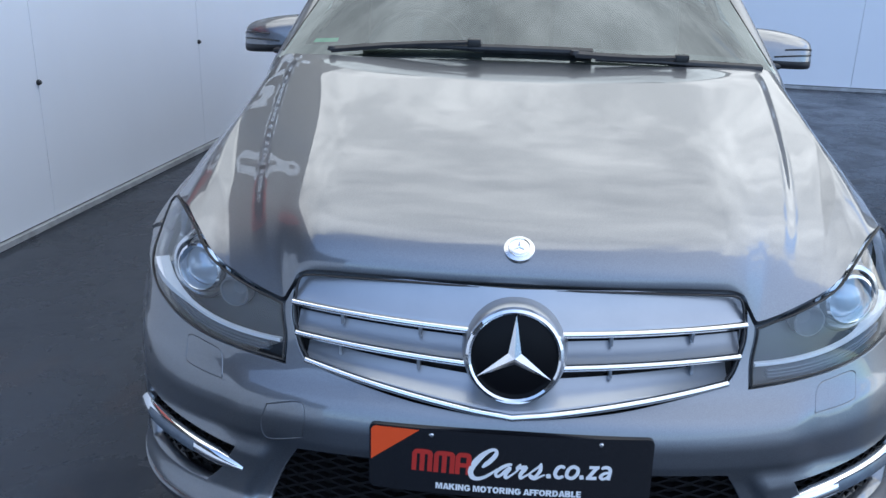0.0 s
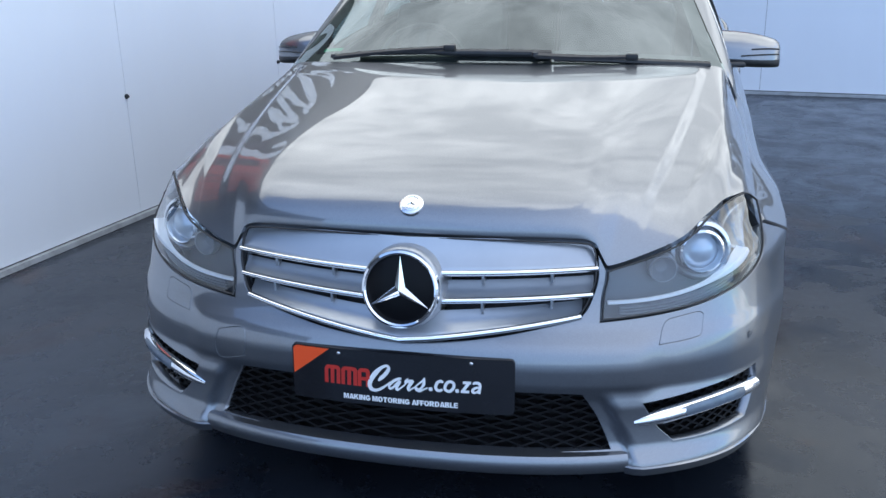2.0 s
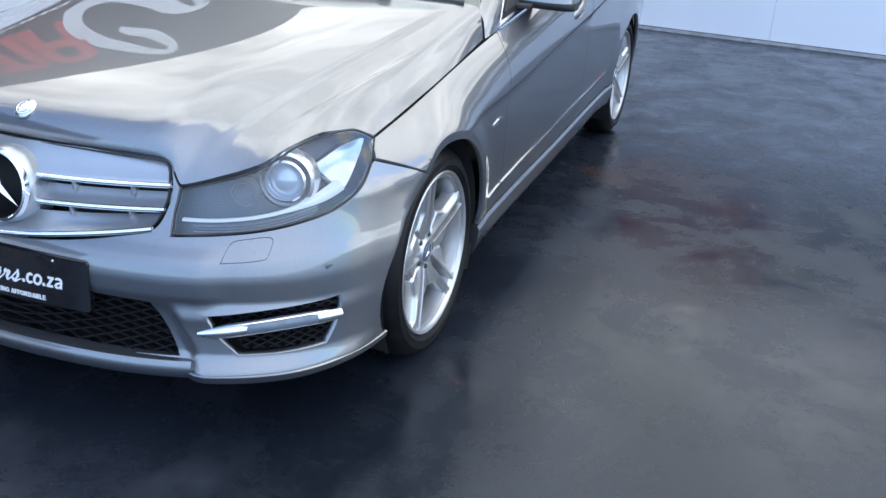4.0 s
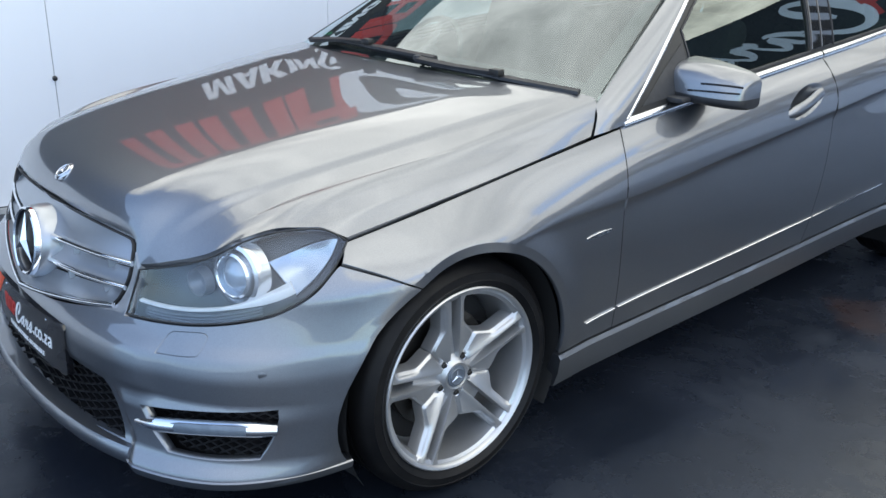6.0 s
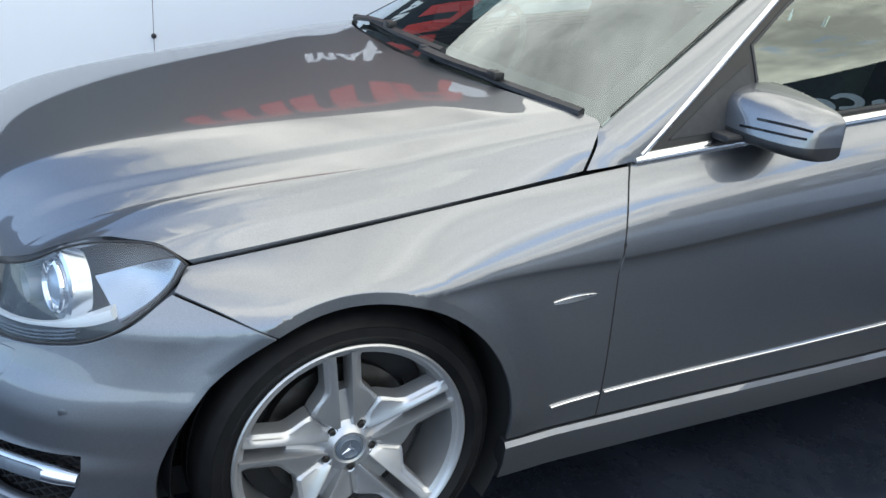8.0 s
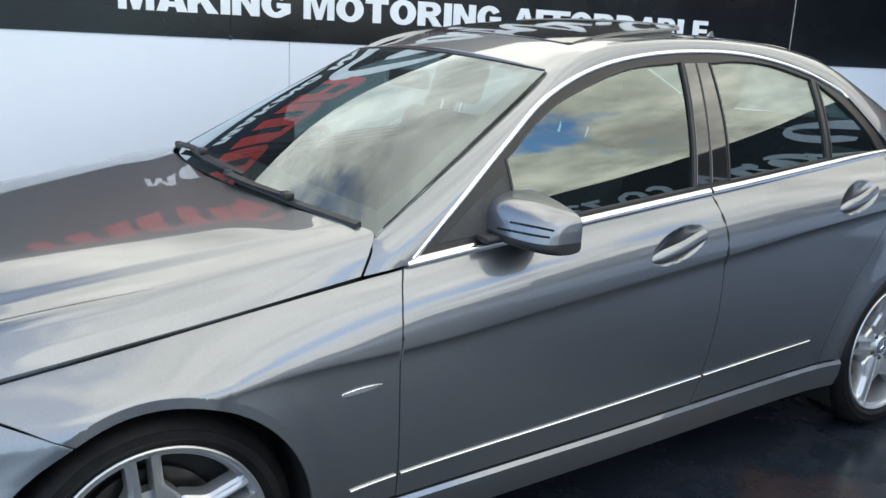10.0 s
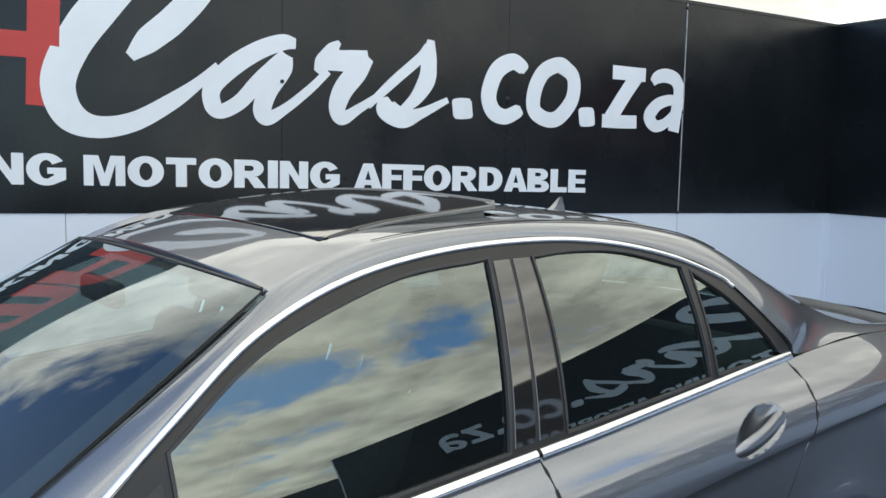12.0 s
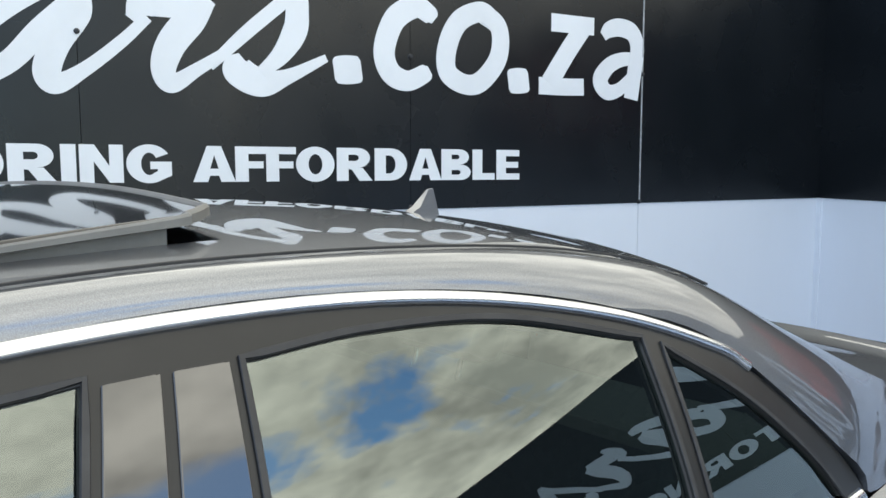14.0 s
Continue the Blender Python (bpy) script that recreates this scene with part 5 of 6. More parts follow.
def door_handle(s, cy, cz, parent):
    def bowl(y, z):
        u = (y - cy) / 0.112
        w = (z - cz - 0.24 * (y - cy)) / 0.045
        d = max(0.0, 1 - u * u - w * w)
        return (s * (side_x(y, z) - 0.024 * d), y, z)
    panel("handle_bowl", bowl, handle_bowl(cy, cz, 1.0), PAINT, parent, gap=-0.0036, offset=-0.0009, depth=0, step=0.008)
    pts, ups = [], []
    for i in range(21):
        t = i / 20
        y = cy - 0.112 + 0.226 * t
        z = cz - 0.008 + 0.24 * (y - cy)
        pts.append((s * (side_x(y, z) + 0.010 * math.sin(math.pi * min(1, t * 1.15)) - 0.006), y, z))
        ups.append((s, 0, 0.15))
    sweep("door_handle", pts, ups, [(-0.018, -0.006), (0.018, -0.006), (0.020, 0.001), (0.013, 0.008), (0.0, 0.0105), (-0.013, 0.008), (-0.020, 0.001)], PAINT, parent, "body-coloured pull handle", scale=lambda t: 0.45 + 0.55 * min(1, 5 * t + 0.1) * min(1, 6 * (1 - t) + 0.5))


def strip_on(name, s, pts, w, h, mat, parent, surf, label="", lift=0.0, n=6, rounded=False, scale=None):
    line, ups = [], []
    for y, z in spl(pts, n):
        p = Vector(surf(y, z))
        e = 1e-3
        nn = (Vector(surf(y + e, z)) - Vector(surf(y - e, z))).cross(Vector(surf(y, z + e)) - Vector(surf(y, z - e))).normalized()
        if nn.x * s < 0:
            nn = -nn
        line.append(p + nn * lift)
        ups.append(nn)
    return sweep(name, line, ups, half_round(w, h) if rounded else bar(w, h), mat, parent, label, scale=scale)


MIRROR_P = 0.78
arch_pts = [(c + (ARCH + d) * math.cos(radians(a)), HUB_Z + (ARCH + d) * math.sin(radians(a))) for c in (AXLE_F, AXLE_R) for a in np.arange(-2, 182, 1.7) for d in (0.013, 0.0245, 0.0275, 0.034, 0.045, 0.06)]
ridge_pts = [(y, crease_z(y) + d) for y in np.arange(0.6, 4.45, 0.014) for d in (0.012, 0.004, 0.0005, -0.004, -0.009, -0.016, -0.026, -0.04)]
mould = curve([(1.22, 0.343), (1.37, 0.356), (2.0, 0.388), (2.46, 0.415), (2.98, 0.445)])
for s in (1, -1):
    body = flank(s)
    # wing
    wing = panel("front_wing", body, [tuple(p) for p in loop([(0.478, 0.735), (0.465, 0.715), (0.452, 0.700)], [(0.452, 0.700), (0.535, 0.664), (0.6185, 0.621)])] + fender_arch[:-1] + [tuple(p) for p in loop(sill_edge(1.132, 1.374, 4), door_front, top_edge, n=3)], PAINT, car, step=0.013, extra=ridge_pts + arch_pts)
    strip_on("lower_strip", s, [(1.238, mould(1.238) - 0.0), (1.30, mould(1.30)), (1.366, mould(1.366))], 0.0065, 0.005, CHROME, wing, body)
    strip_on("wing_emblem", s, [(1.205, 0.606), (1.26, 0.6105), (1.315, 0.613)], 0.014, 0.004, CHROME, wing, body, "small chrome wing emblem", scale=lambda t: 0.25 + 0.75 * math.sin(math.pi * min(1, 0.06 + 0.94 * t)) ** 0.7)
    # doors
    fd = panel("front_door", body, loop(sill_edge(1.374, 2.440), door_mid, belt(2.478, 1.405), door_front[::-1], n=3), PAINT, car, holes=[handle_bowl(2.294, 0.857, 1.0)], step=0.03, extra=ridge_pts)
    strip_on("lower_strip", s, [(y, mould(y)) for y in np.linspace(1.38, 2.462, 9)], 0.0065, 0.005, CHROME, fd, body)
    door_handle(s, 2.294, 0.857, fd)
    rd = panel("rear_door", body, loop(sill_edge(2.440, 3.085), door_rear, belt(3.455, 2.478), door_mid[::-1], n=3), PAINT, car, holes=[handle_bowl(3.155, 0.938, 1.0)], step=0.03, extra=ridge_pts)
    strip_on("lower_strip", s, [(y, mould(y)) for y in np.linspace(2.474, 3.0, 6)], 0.0065, 0.005, CHROME, rd, body)
    door_handle(s, 3.155, 0.938, rd)
    for seam in (door_front, door_mid, door_rear):
        strip_on("door_seal", s, seam, 0.011, 0.003, INNER, fd if seam is not door_rear else rd, body, lift=-0.0036)
    # rear quarter
    tail_edge = [(4.50, 0.40), (4.54, 0.6), (4.53, 0.8), (4.48, 0.95), (4.40, waist(4.40))]
    panel("rear_quarter", body, loop(sill_edge(3.085, 3.20, 3), n=2) + [tuple(p) for p in rear_arch[:-1]] + [tuple(p) for p in loop([(3.897, 0.30), (4.2, 0.34), (4.50, 0.40)], tail_edge, belt(4.40, 3.455), door_rear[::-1], n=4)], PAINT, car, step=0.03, extra=ridge_pts + arch_pts)
    # sill skirt
    rows = []
    for y in np.linspace(1.128, 3.196, 32):
        zt = sill_z(y)
        x = side_x(y, zt)
        rows.append([(s * (x - 0.02), y, zt - 0.003), (s * (x + 0.003), y, zt - 0.004), (s * (x + 0.010), y, zt - 0.016), (s * (x + 0.004), y, zt - 0.060), (s * (x - 0.012), y, zt - 0.105), (s * (x - 0.06), y, zt - 0.118)])
    bm = bmesh.new()
    vv = [[bm.verts.new(p) for p in r] for r in rows]
    for r, q in zip(vv, vv[1:]):
        for j in range(5):
            bm.faces.new((r[j], r[j + 1], q[j + 1], q[j]))
    bm.faces.new(vv[0])
    bm.faces.new(vv[-1])
    part("side_skirt", bm, PAINT, car, sharp=30)
    # dark body behind the gaps
    core = [(0.56, 0.66)] + arc(AXLE_F, HUB_Z, ARCH + 0.012, 100, -4, 16) + [(1.6, 0.27), (3.0, 0.30)] + arc(AXLE_R, HUB_Z, ARCH + 0.012, 185, -2, 24) + [(4.3, 0.40), (4.4, 0.9)] + belt(4.3, 0.6, 20)
    panel("body_core", flank(s), core, INNER, car, offset=-0.024, depth=0, step=0.06)

    # greenhouse ----------------------------------------------------------------------
    glass = house(s)
    dlo_top = [(1.430, 0.892), (1.605, 1.030), (1.77, 1.152), (1.94, 1.262), (2.15, 1.341), (2.39, 1.383), (2.66, 1.396), (2.89, 1.381), (3.11, 1.338), (3.28, 1.280)]
    dlo_back = [(3.28, 1.280), (3.40, 1.195), (3.475, 1.105), (3.497, 1.06), (3.48, waist(3.48) + 0.006)]
    dlo_low = [(y, waist(y) + 0.006) for y in np.linspace(3.48, 1.430, 16)]
    front_glass = loop([(1.755, 0.945), (1.755, 1.110)], [(1.755, 1.110), (1.90, 1.208), (2.03, 1.268), (2.27, 1.338), (2.500, 1.362)], [(2.500, 1.362), (2.45, 1.18), (2.405, 1.008)], [(2.405, 1.008), (2.1, 0.980), (1.755, 0.945)])
    rear_glass = loop([(2.568, 1.022), (2.60, 1.19), (2.628, 1.361)], [(2.628, 1.361), (2.76, 1.368), (2.93, 1.357), (3.13, 1.312)], [(3.13, 1.312), (3.11, 1.18), (3.085, 1.060)], [(3.085, 1.060), (2.8, 1.040), (2.568, 1.022)])
    quarter_glass = loop([(3.165, 1.298), (3.29, 1.222), (3.385, 1.135), (3.435, 1.068)], [(3.435, 1.068), (3.25, 1.066), (3.118, 1.062)], [(3.118, 1.062), (3.142, 1.18), (3.165, 1.298)])
    trim = panel("window_trim", glass, loop(dlo_top, dlo_back, dlo_low, n=4), TRIM, car, holes=[front_glass, rear_glass, quarter_glass], step=0.04, depth=0.02, gap=0)

    def pane_bow(p, s=s):
        """The lie of the panes: nearly flat along the car, rounded from belt to roof."""
        return (s, 0.0517 + 0.0566 * (p.y - 2.6) - 0.0756 * max(0.0, p.y - 3.05), 0.385 + 0.873 * (p.z - 1.15) - 0.0163 * (p.y - 2.6))
    for nm, ol in (("front_window", front_glass), ("rear_window", rear_glass), ("quarter_window", quarter_glass)):
        w = panel(nm, glass, ol, TINTED, trim, offset=-0.005, depth=0, step=0.05, gap=-0.004, label="dark tinted side window", bow=pane_bow)
        w.visible_shadow = False
    # pillar covers between the doors
    panel("pillar_cover", glass, loop([(2.512, 1.360), (2.560, 1.362)], [(2.560, 1.362), (2.515, 1.18), (2.476, 1.014)], [(2.476, 1.014), (2.417, 1.010)], [(2.417, 1.010), (2.462, 1.18), (2.512, 1.360)]), PILLAR, trim, offset=0.003, depth=0.006, bow=pane_bow)
    panel("pillar_cover", glass, loop([(2.567, 1.362), (2.617, 1.363)], [(2.617, 1.363), (2.588, 1.19), (2.557, 1.022)], [(2.557, 1.022), (2.484, 1.015)], [(2.484, 1.015), (2.522, 1.18), (2.567, 1.362)]), PILLAR, trim, offset=0.003, depth=0.006, bow=pane_bow)
    # black seals round the panes
    for ol in (front_glass, rear_glass, quarter_glass):
        sweep("window_seal", [Vector(glass(*p)) for p in shrink(ol, -0.002)], [(s, 0, 0.5)], bar(0.007, 0.003), PLASTIC, trim, closed=True)
    strip_on("belt_strip", s, [(y, waist(y) + 0.003) for y in np.linspace(1.415, 2.473, 9)], 0.030, 0.011, ALU, fd, glass, "polished belt strip", rounded=True)
    strip_on("belt_strip", s, [(y, waist(y) + 0.003) for y in np.linspace(2.483, 3.485, 9)], 0.030, 0.011, ALU, rd, glass, "polished belt strip", rounded=True)
    strip_on("roof_strip", s, dlo_top + [(3.33, 1.250)], 0.0175, 0.008, ALU, trim, glass, "polished strip over the side windows", lift=0.002, rounded=True)
    panel("mirror_triangle", glass, loop([(1.500, 0.918), (1.62, 1.005), (1.738, 1.078)], [(1.738, 1.078), (1.738, 0.942)], [(1.738, 0.942), (1.500, 0.918)]), PLASTIC, trim, offset=0.003, depth=0.004)

    # roof frame: pillars and cant rail in one sweep
    inner_pts = [(0.7925, 1.297, 0.8645), (0.774, 1.328, 0.911), (0.746, 1.358, 0.954), (0.697, 1.515, 1.045), (0.654, 1.665, 1.130), (0.612, 1.815, 1.215), (0.586, 1.93, 1.283), (0.567, 2.03, 1.343), (0.554, 2.15, 1.388), (0.546, 2.32, 1.417), (0.542, 2.60, 1.433), (0.540, 2.90, 1.426), (0.536, 3.15, 1.400), (0.536, 3.36, 1.352), (0.558, 3.62, 1.238), (0.592, 3.93, 1.108), (0.61, 4.15, 1.064), (0.60, 4.45, 1.037)]
    outer_pts = [(1.404, 0.8795), (1.410, 0.881), (1.428, 0.888), (1.56, 1.003), (1.70, 1.112), (1.83, 1.204), (1.95, 1.276), (2.06, 1.321), (2.18, 1.357), (2.36, 1.388), (2.64, 1.405), (2.90, 1.389), (3.12, 1.345), (3.30, 1.276), (3.485, 1.105), (3.53, waist(3.53) + 0.002), (3.9, waist(3.9) + 0.002), (4.40, waist(4.40) + 0.002)]
    ins, outs = spl(inner_pts, 5), spl(outer_pts, 5)
    rows = []
    for i, (a, b) in enumerate(zip(ins, outs)):
        a = Vector((s * a[0], a[1], a[2]))
        k = ramp(3.45, 3.56, b[0])
        bx = glass_x(b[0], b[1]) * (1 - k) + waist_x(b[0]) * k if b[0] > 3.3 else glass_x(b[0], b[1])
        b = Vector((s * (bx + 0.006), b[0], b[1]))
        c = Vector((0.25 * a.x + 0.75 * b.x + s * 0.006, 0.5 * (a.y + b.y), 0.80 * a.z + 0.20 * b.z + 0.006))
        if b.y > 3.5:
            c = Vector((0.35 * a.x + 0.65 * b.x, 0.5 * (a.y + b.y), 0.7 * a.z + 0.3 * b.z + 0.02))
        rows.append([a * (1 - t) ** 2 + c * 2 * t * (1 - t) + b * t * t for t in [j / 10 for j in range(11)]])
    bm = bmesh.new()
    vv = [[bm.verts.new(p) for p in [r[0] + Vector((-s * 0.008, 0, -0.014))] + r + [r[-1] + Vector((-s * 0.012, 0, -0.004))]] for r in rows]
    for r, q in zip(vv, vv[1:]):
        for j in range(12):
            bm.faces.new((r[j], r[j + 1], q[j + 1], q[j]))
    part("roof_frame", bm, PAINT, car, sharp=50)
    # roof ditch strip
    ditch = [(s * (p[0] - 0.003), p[1], p[2] + 0.002) for p in ins if 2.24 < p[1] < 3.42]
    sweep("roof_ditch", ditch, [(0, 0, 1)], bar(0.005, 0.003), PLASTIC, car, scale=lambda t: 0.4 + 0.6 * min(1, 4 * t))

    # mirror -------------------------------------------------------------------------------
    def mirror_at(u, a, s=s):
        e = max(0.0, 1 - max(0.0, 2 * u - 1) ** 7) ** 0.5
        x = 0.765 + 0.208 * u
        top = 1.037 - 0.002 * u - 0.034 * u * u
        bot = 0.916 - 0.010 * u
        fy = 1.660 + 0.055 * u**3
        cy, cz = (fy + 1.85) / 2, (top + bot) / 2
        ca, sa = math.cos(a), math.sin(a)
        y = cy + (1.85 - fy) / 2 * math.copysign(abs(ca) ** 0.88, ca) * (0.60 + 0.40 * e)
        z = cz + (top - bot) / 2 * math.copysign(abs(sa) ** (MIRROR_P if sa > 0 else 0.36), sa) * (0.70 + 0.30 * e if sa > 0 else 0.93 + 0.07 * e)
        return Vector((s * x, min(y + 0.22 * (z - cz), 1.812), z))

    n, m = 44, 88
    rows = [[mirror_at(i / n, 2 * math.pi * j / m) for j in range(m)] for i in range(n + 1)]
    for lowpart in (False, True):
        b2 = bmesh.new()
        vv = [[b2.verts.new(p) for p in r] for r in rows]
        for r, q in zip(vv, vv[1:]):
            for j in range(m):
                b2.faces.new((r[j], r[(j + 1) % m], q[(j + 1) % m], q[j]))
        b2.faces.new(vv[0])
        b2.faces.new(vv[-1])
        bmesh.ops.bisect_plane(b2, geom=b2.verts[:] + b2.edges[:] + b2.faces[:], dist=1e-6, plane_co=(s * 0.8, 0, 0.947), plane_no=(s * 0.05, 0, 1), clear_outer=lowpart, clear_inner=not lowpart)
        if not lowpart:
            mirror = part("side_mirror", b2, PAINT, car, "body-coloured door mirror with slim indicator slits")
        else:
            part("mirror_base", b2, PLASTIC, mirror)
    part("mirror_arm", block(bmesh.new(), (min(s * 0.735, s * 0.845), 1.615, 0.921), (max(s * 0.735, s * 0.845), 1.770, 0.938), 0.007), PLASTIC, mirror)
    for u0, u1, v0, v1 in ((0.48, 0.965, 0.17, 0.46), (0.31, 0.955, -0.26, 0.06)):
        pts = []
        for i in range(15):
            v = v0 + (v1 - v0) * i / 14
            pts.append(mirror_at(u0 + (u1 - u0) * i / 14, math.pi - math.copysign(abs(v) ** (1 / (MIRROR_P if v > 0 else 0.36)), v)) + Vector((s * 0.0004, -0.0012, 0)))
        sweep("indicator_slit", pts, [(s * 0.25, -1, 0)], bar(0.0055, 0.0022), GLOSSY, mirror)
    bm = bmesh.new()
    block(bm, (min(s * 0.825, s * 0.95), 1.811, 0.945), (max(s * 0.825, s * 0.95), 1.815, 0.998), 0.0015)
    part("mirror_glass", bm, CHROME, mirror)

# windscreen, roof, rear --------------------------------------------------------------------
def screen(u, v):
    x0 = 0.735 * u
    a = Vector((x0, 1.235 + 0.25 * x0 * x0, 0.985 - 0.035 * x0 * x0))
    x1 = 0.560 * u
    b = Vector((x1, 1.957 + 0.135 * x1 * x1, 1.343 - 0.026 * x1 * x1))
    p = a.lerp(b, v)
    h = 0.030 * math.sin(math.pi * v) * (1 - u * u) + 0.018 * (1 - u * u)
    return p + Vector((0, -0.42, 0.9)) * h


roof_c = curve([(1.95, 1.363), (2.05, 1.391), (2.2, 1.422), (2.45, 1.443), (2.75, 1.452), (3.05, 1.442), (3.3, 1.415), (3.46, 1.388)])


def roof(x, y):
    e = max(0.0, abs(x) - 0.42)
    return (x, y, roof_c(y) - 0.055 * x * x - 0.3 * e * e - 0.11 * x * x * ramp(2.35, 2.04, y) - 0.12 * x * x * ramp(3.0, 3.42, y))


def back_glass(u, v):
    x0, x1 = 0.525 * u, 0.585 * u
    a = Vector((x0, 3.46 - 0.08 * u * u, 1.388 - 0.038 * u * u))
    b = Vector((x1, 4.03 - 0.07 * u * u, 1.098 - 0.01 * u * u))
    return a.lerp(b, v) + Vector((0, 0.45, 0.9)) * 0.03 * math.sin(math.pi * v) * (1 - u * u)


def grid_part(name, fn, u0, u1, v0, v1, nu, nv, mat, parent, label="", skirt=0.0):
    bm = bmesh.new()
    vv = [[bm.verts.new(Vector(fn(u0 + (u1 - u0) * i / nu, v0 + (v1 - v0) * j / nv))) for i in range(nu + 1)] for j in range(nv + 1)]
    for r, q in zip(vv, vv[1:]):
        for i in range(nu):
            bm.faces.new((r[i], r[i + 1], q[i + 1], q[i]))
    if skirt:
        ring = vv[0] + [r[-1] for r in vv[1:]] + vv[-1][-2::-1] + [r[0] for r in vv[-2:0:-1]]
        lo = [bm.verts.new(v.co + Vector((0, 0, -skirt))) for v in ring]
        for i in range(len(ring)):
            j = (i + 1) % len(ring)
            bm.faces.new((ring[i], ring[j], lo[j], lo[i]))
    return part(name, bm, mat, parent, label, sharp=60)


ws = grid_part("windscreen", screen, -1.018, 1.018, -0.045, 0.99, 36, 24, WIND, car, "clear windscreen reflecting sky and banner")
ws.visible_shadow = False
top_line = [screen(u, 0.99) for u in np.linspace(-1.0, 1.0, 30)]
sweep("windscreen_seal", top_line, [(0, -0.4, 0.9)], bar(0.007, 0.003), PLASTIC, ws)
for u in (-1.013, 1.013):
    sweep("windscreen_seal", [screen(u, v) for v in np.linspace(0, 0.985, 20)], [(0, -0.4, 0.9)], bar(0.0035, 0.002), TRIM, ws)
SUN_Y0, SUN_Y1, SUN_X = 2.19, 2.70, 0.43
roof_outline = loop([(-0.558, 2.010), (-0.3, 1.977), (0.0, 1.963), (0.3, 1.977), (0.558, 2.010)], [(0.558, 2.010), (0.545, 2.18), (0.536, 2.6), (0.532, 3.0), (0.528, 3.38)], [(0.528, 3.38), (0.0, 3.455), (-0.528, 3.38)], [(-0.528, 3.38), (-0.532, 3.0), (-0.536, 2.6), (-0.545, 2.18), (-0.558, 2.010)], n=10)
hole = loop([(-SUN_X, SUN_Y0), (0, SUN_Y0 - 0.02), (SUN_X, SUN_Y0)], [(SUN_X, SUN_Y0), (SUN_X, SUN_Y1)], [(SUN_X, SUN_Y1), (0, SUN_Y1 + 0.02), (-SUN_X, SUN_Y1)], [(-SUN_X, SUN_Y1), (-SUN_X, SUN_Y0)], n=6)
panel("roof", roof, roof_outline, PAINT, car, holes=[hole], step=0.05, depth=0.02)


def lid(x, y):
    t = (y - SUN_Y0) / (SUN_Y1 - SUN_Y0)
    p = roof(x, y)
    return (x, y, p[2] + 0.002 + 0.026 * max(0, t) ** 0.9)


lid_ol = loop([(-SUN_X + 0.03, SUN_Y0 + 0.004), (0, SUN_Y0 - 0.014), (SUN_X - 0.03, SUN_Y0 + 0.004)], [(SUN_X - 0.03, SUN_Y0 + 0.004), (SUN_X - 0.006, SUN_Y0 + 0.02), (SUN_X - 0.004, SUN_Y0 + 0.05), (SUN_X - 0.004, SUN_Y1 - 0.08), (SUN_X - 0.014, SUN_Y1 - 0.03), (SUN_X - 0.05, SUN_Y1 + 0.006)],
              [(SUN_X - 0.05, SUN_Y1 + 0.006), (0, SUN_Y1 + 0.022), (-SUN_X + 0.05, SUN_Y1 + 0.006)], [(-SUN_X + 0.05, SUN_Y1 + 0.006), (-SUN_X + 0.014, SUN_Y1 - 0.03), (-SUN_X + 0.004, SUN_Y1 - 0.08), (-SUN_X + 0.004, SUN_Y0 + 0.05), (-SUN_X + 0.006, SUN_Y0 + 0.02), (-SUN_X + 0.03, SUN_Y0 + 0.004)], n=6)
sunroof = panel("sunroof", lid, lid_ol, GLOSSY, car, step=0.05, depth=0.012, label="black glass sunroof tilted open at its rear edge")
rim_ol = [tuple(p) for p in shrink(lid_ol, -0.003)]
first = next(i for i, p in enumerate(rim_ol) if p[0] > 0 and p[1] > SUN_Y0 + 0.05)
last = max(i for i, p in enumerate(rim_ol) if p[0] < 0 and p[1] > SUN_Y0 + 0.05)
rear_rim = rim_ol[first:last + 1]
sweep("sunroof_seal", [Vector(lid(*p)) + Vector((0, 0, -0.010)) for p in rear_rim], [(0, 0, 1)], bar(0.010, 0.013), SEAL, sunroof, scale=lambda t: 0.35 + 0.65 * min(1, 5 * t, 5 * (1 - t)))
for s in (1, -1):
    bm = bmesh.new()
    rows = []
    for y in np.linspace(SUN_Y0 + 0.05, SUN_Y1 - 0.05, 12):
        x = s * (SUN_X - 0.012)
        low, high = roof(x, y)[2] - 0.012, lid(x, y)[2] - 0.008
        rows.append([bm.verts.new(p) for p in ((x, y, low), (x, y, high), (x - s * 0.012, y, high), (x - s * 0.012, y, low))])
    for a, b in zip(rows, rows[1:]):
        for k in range(4):
            bm.faces.new((a[k], a[(k + 1) % 4], b[(k + 1) % 4], b[k]))
    bm.faces.new(rows[0])
    bm.faces.new(rows[-1])
    part("sunroof_skirt", bm, SEAL, sunroof)
bm = block(bmesh.new(), (-SUN_X, SUN_Y0 - 0.01, 1.375), (SUN_X, SUN_Y1 + 0.01, 1.385))
part("sunroof_tray", bm, INNER, car)
fin = [(3.27, 1.410), (3.30, 1.426), (3.326, 1.456), (3.337, 1.458), (3.344, 1.410)]
bm = bmesh.new()
lf = [bm.verts.new((0.012 if z < 1.43 else 0.003, y, z)) for y, z in fin]
rf = [bm.verts.new((-0.012 if z < 1.43 else -0.003, y, z)) for y, z in fin]
bm.faces.new(lf)
bm.faces.new(rf)
for i in range(5):
    bm.faces.new((lf[i], lf[(i + 1) % 5], rf[(i + 1) % 5], rf[i]))
part("roof_antenna", bm, PAINT, car, "grey shark-fin aerial")
bg = grid_part("rear_screen", back_glass, -1, 1, 0.0, 1.0, 24, 12, TINTED, car, "dark rear window")
bg.visible_shadow = False


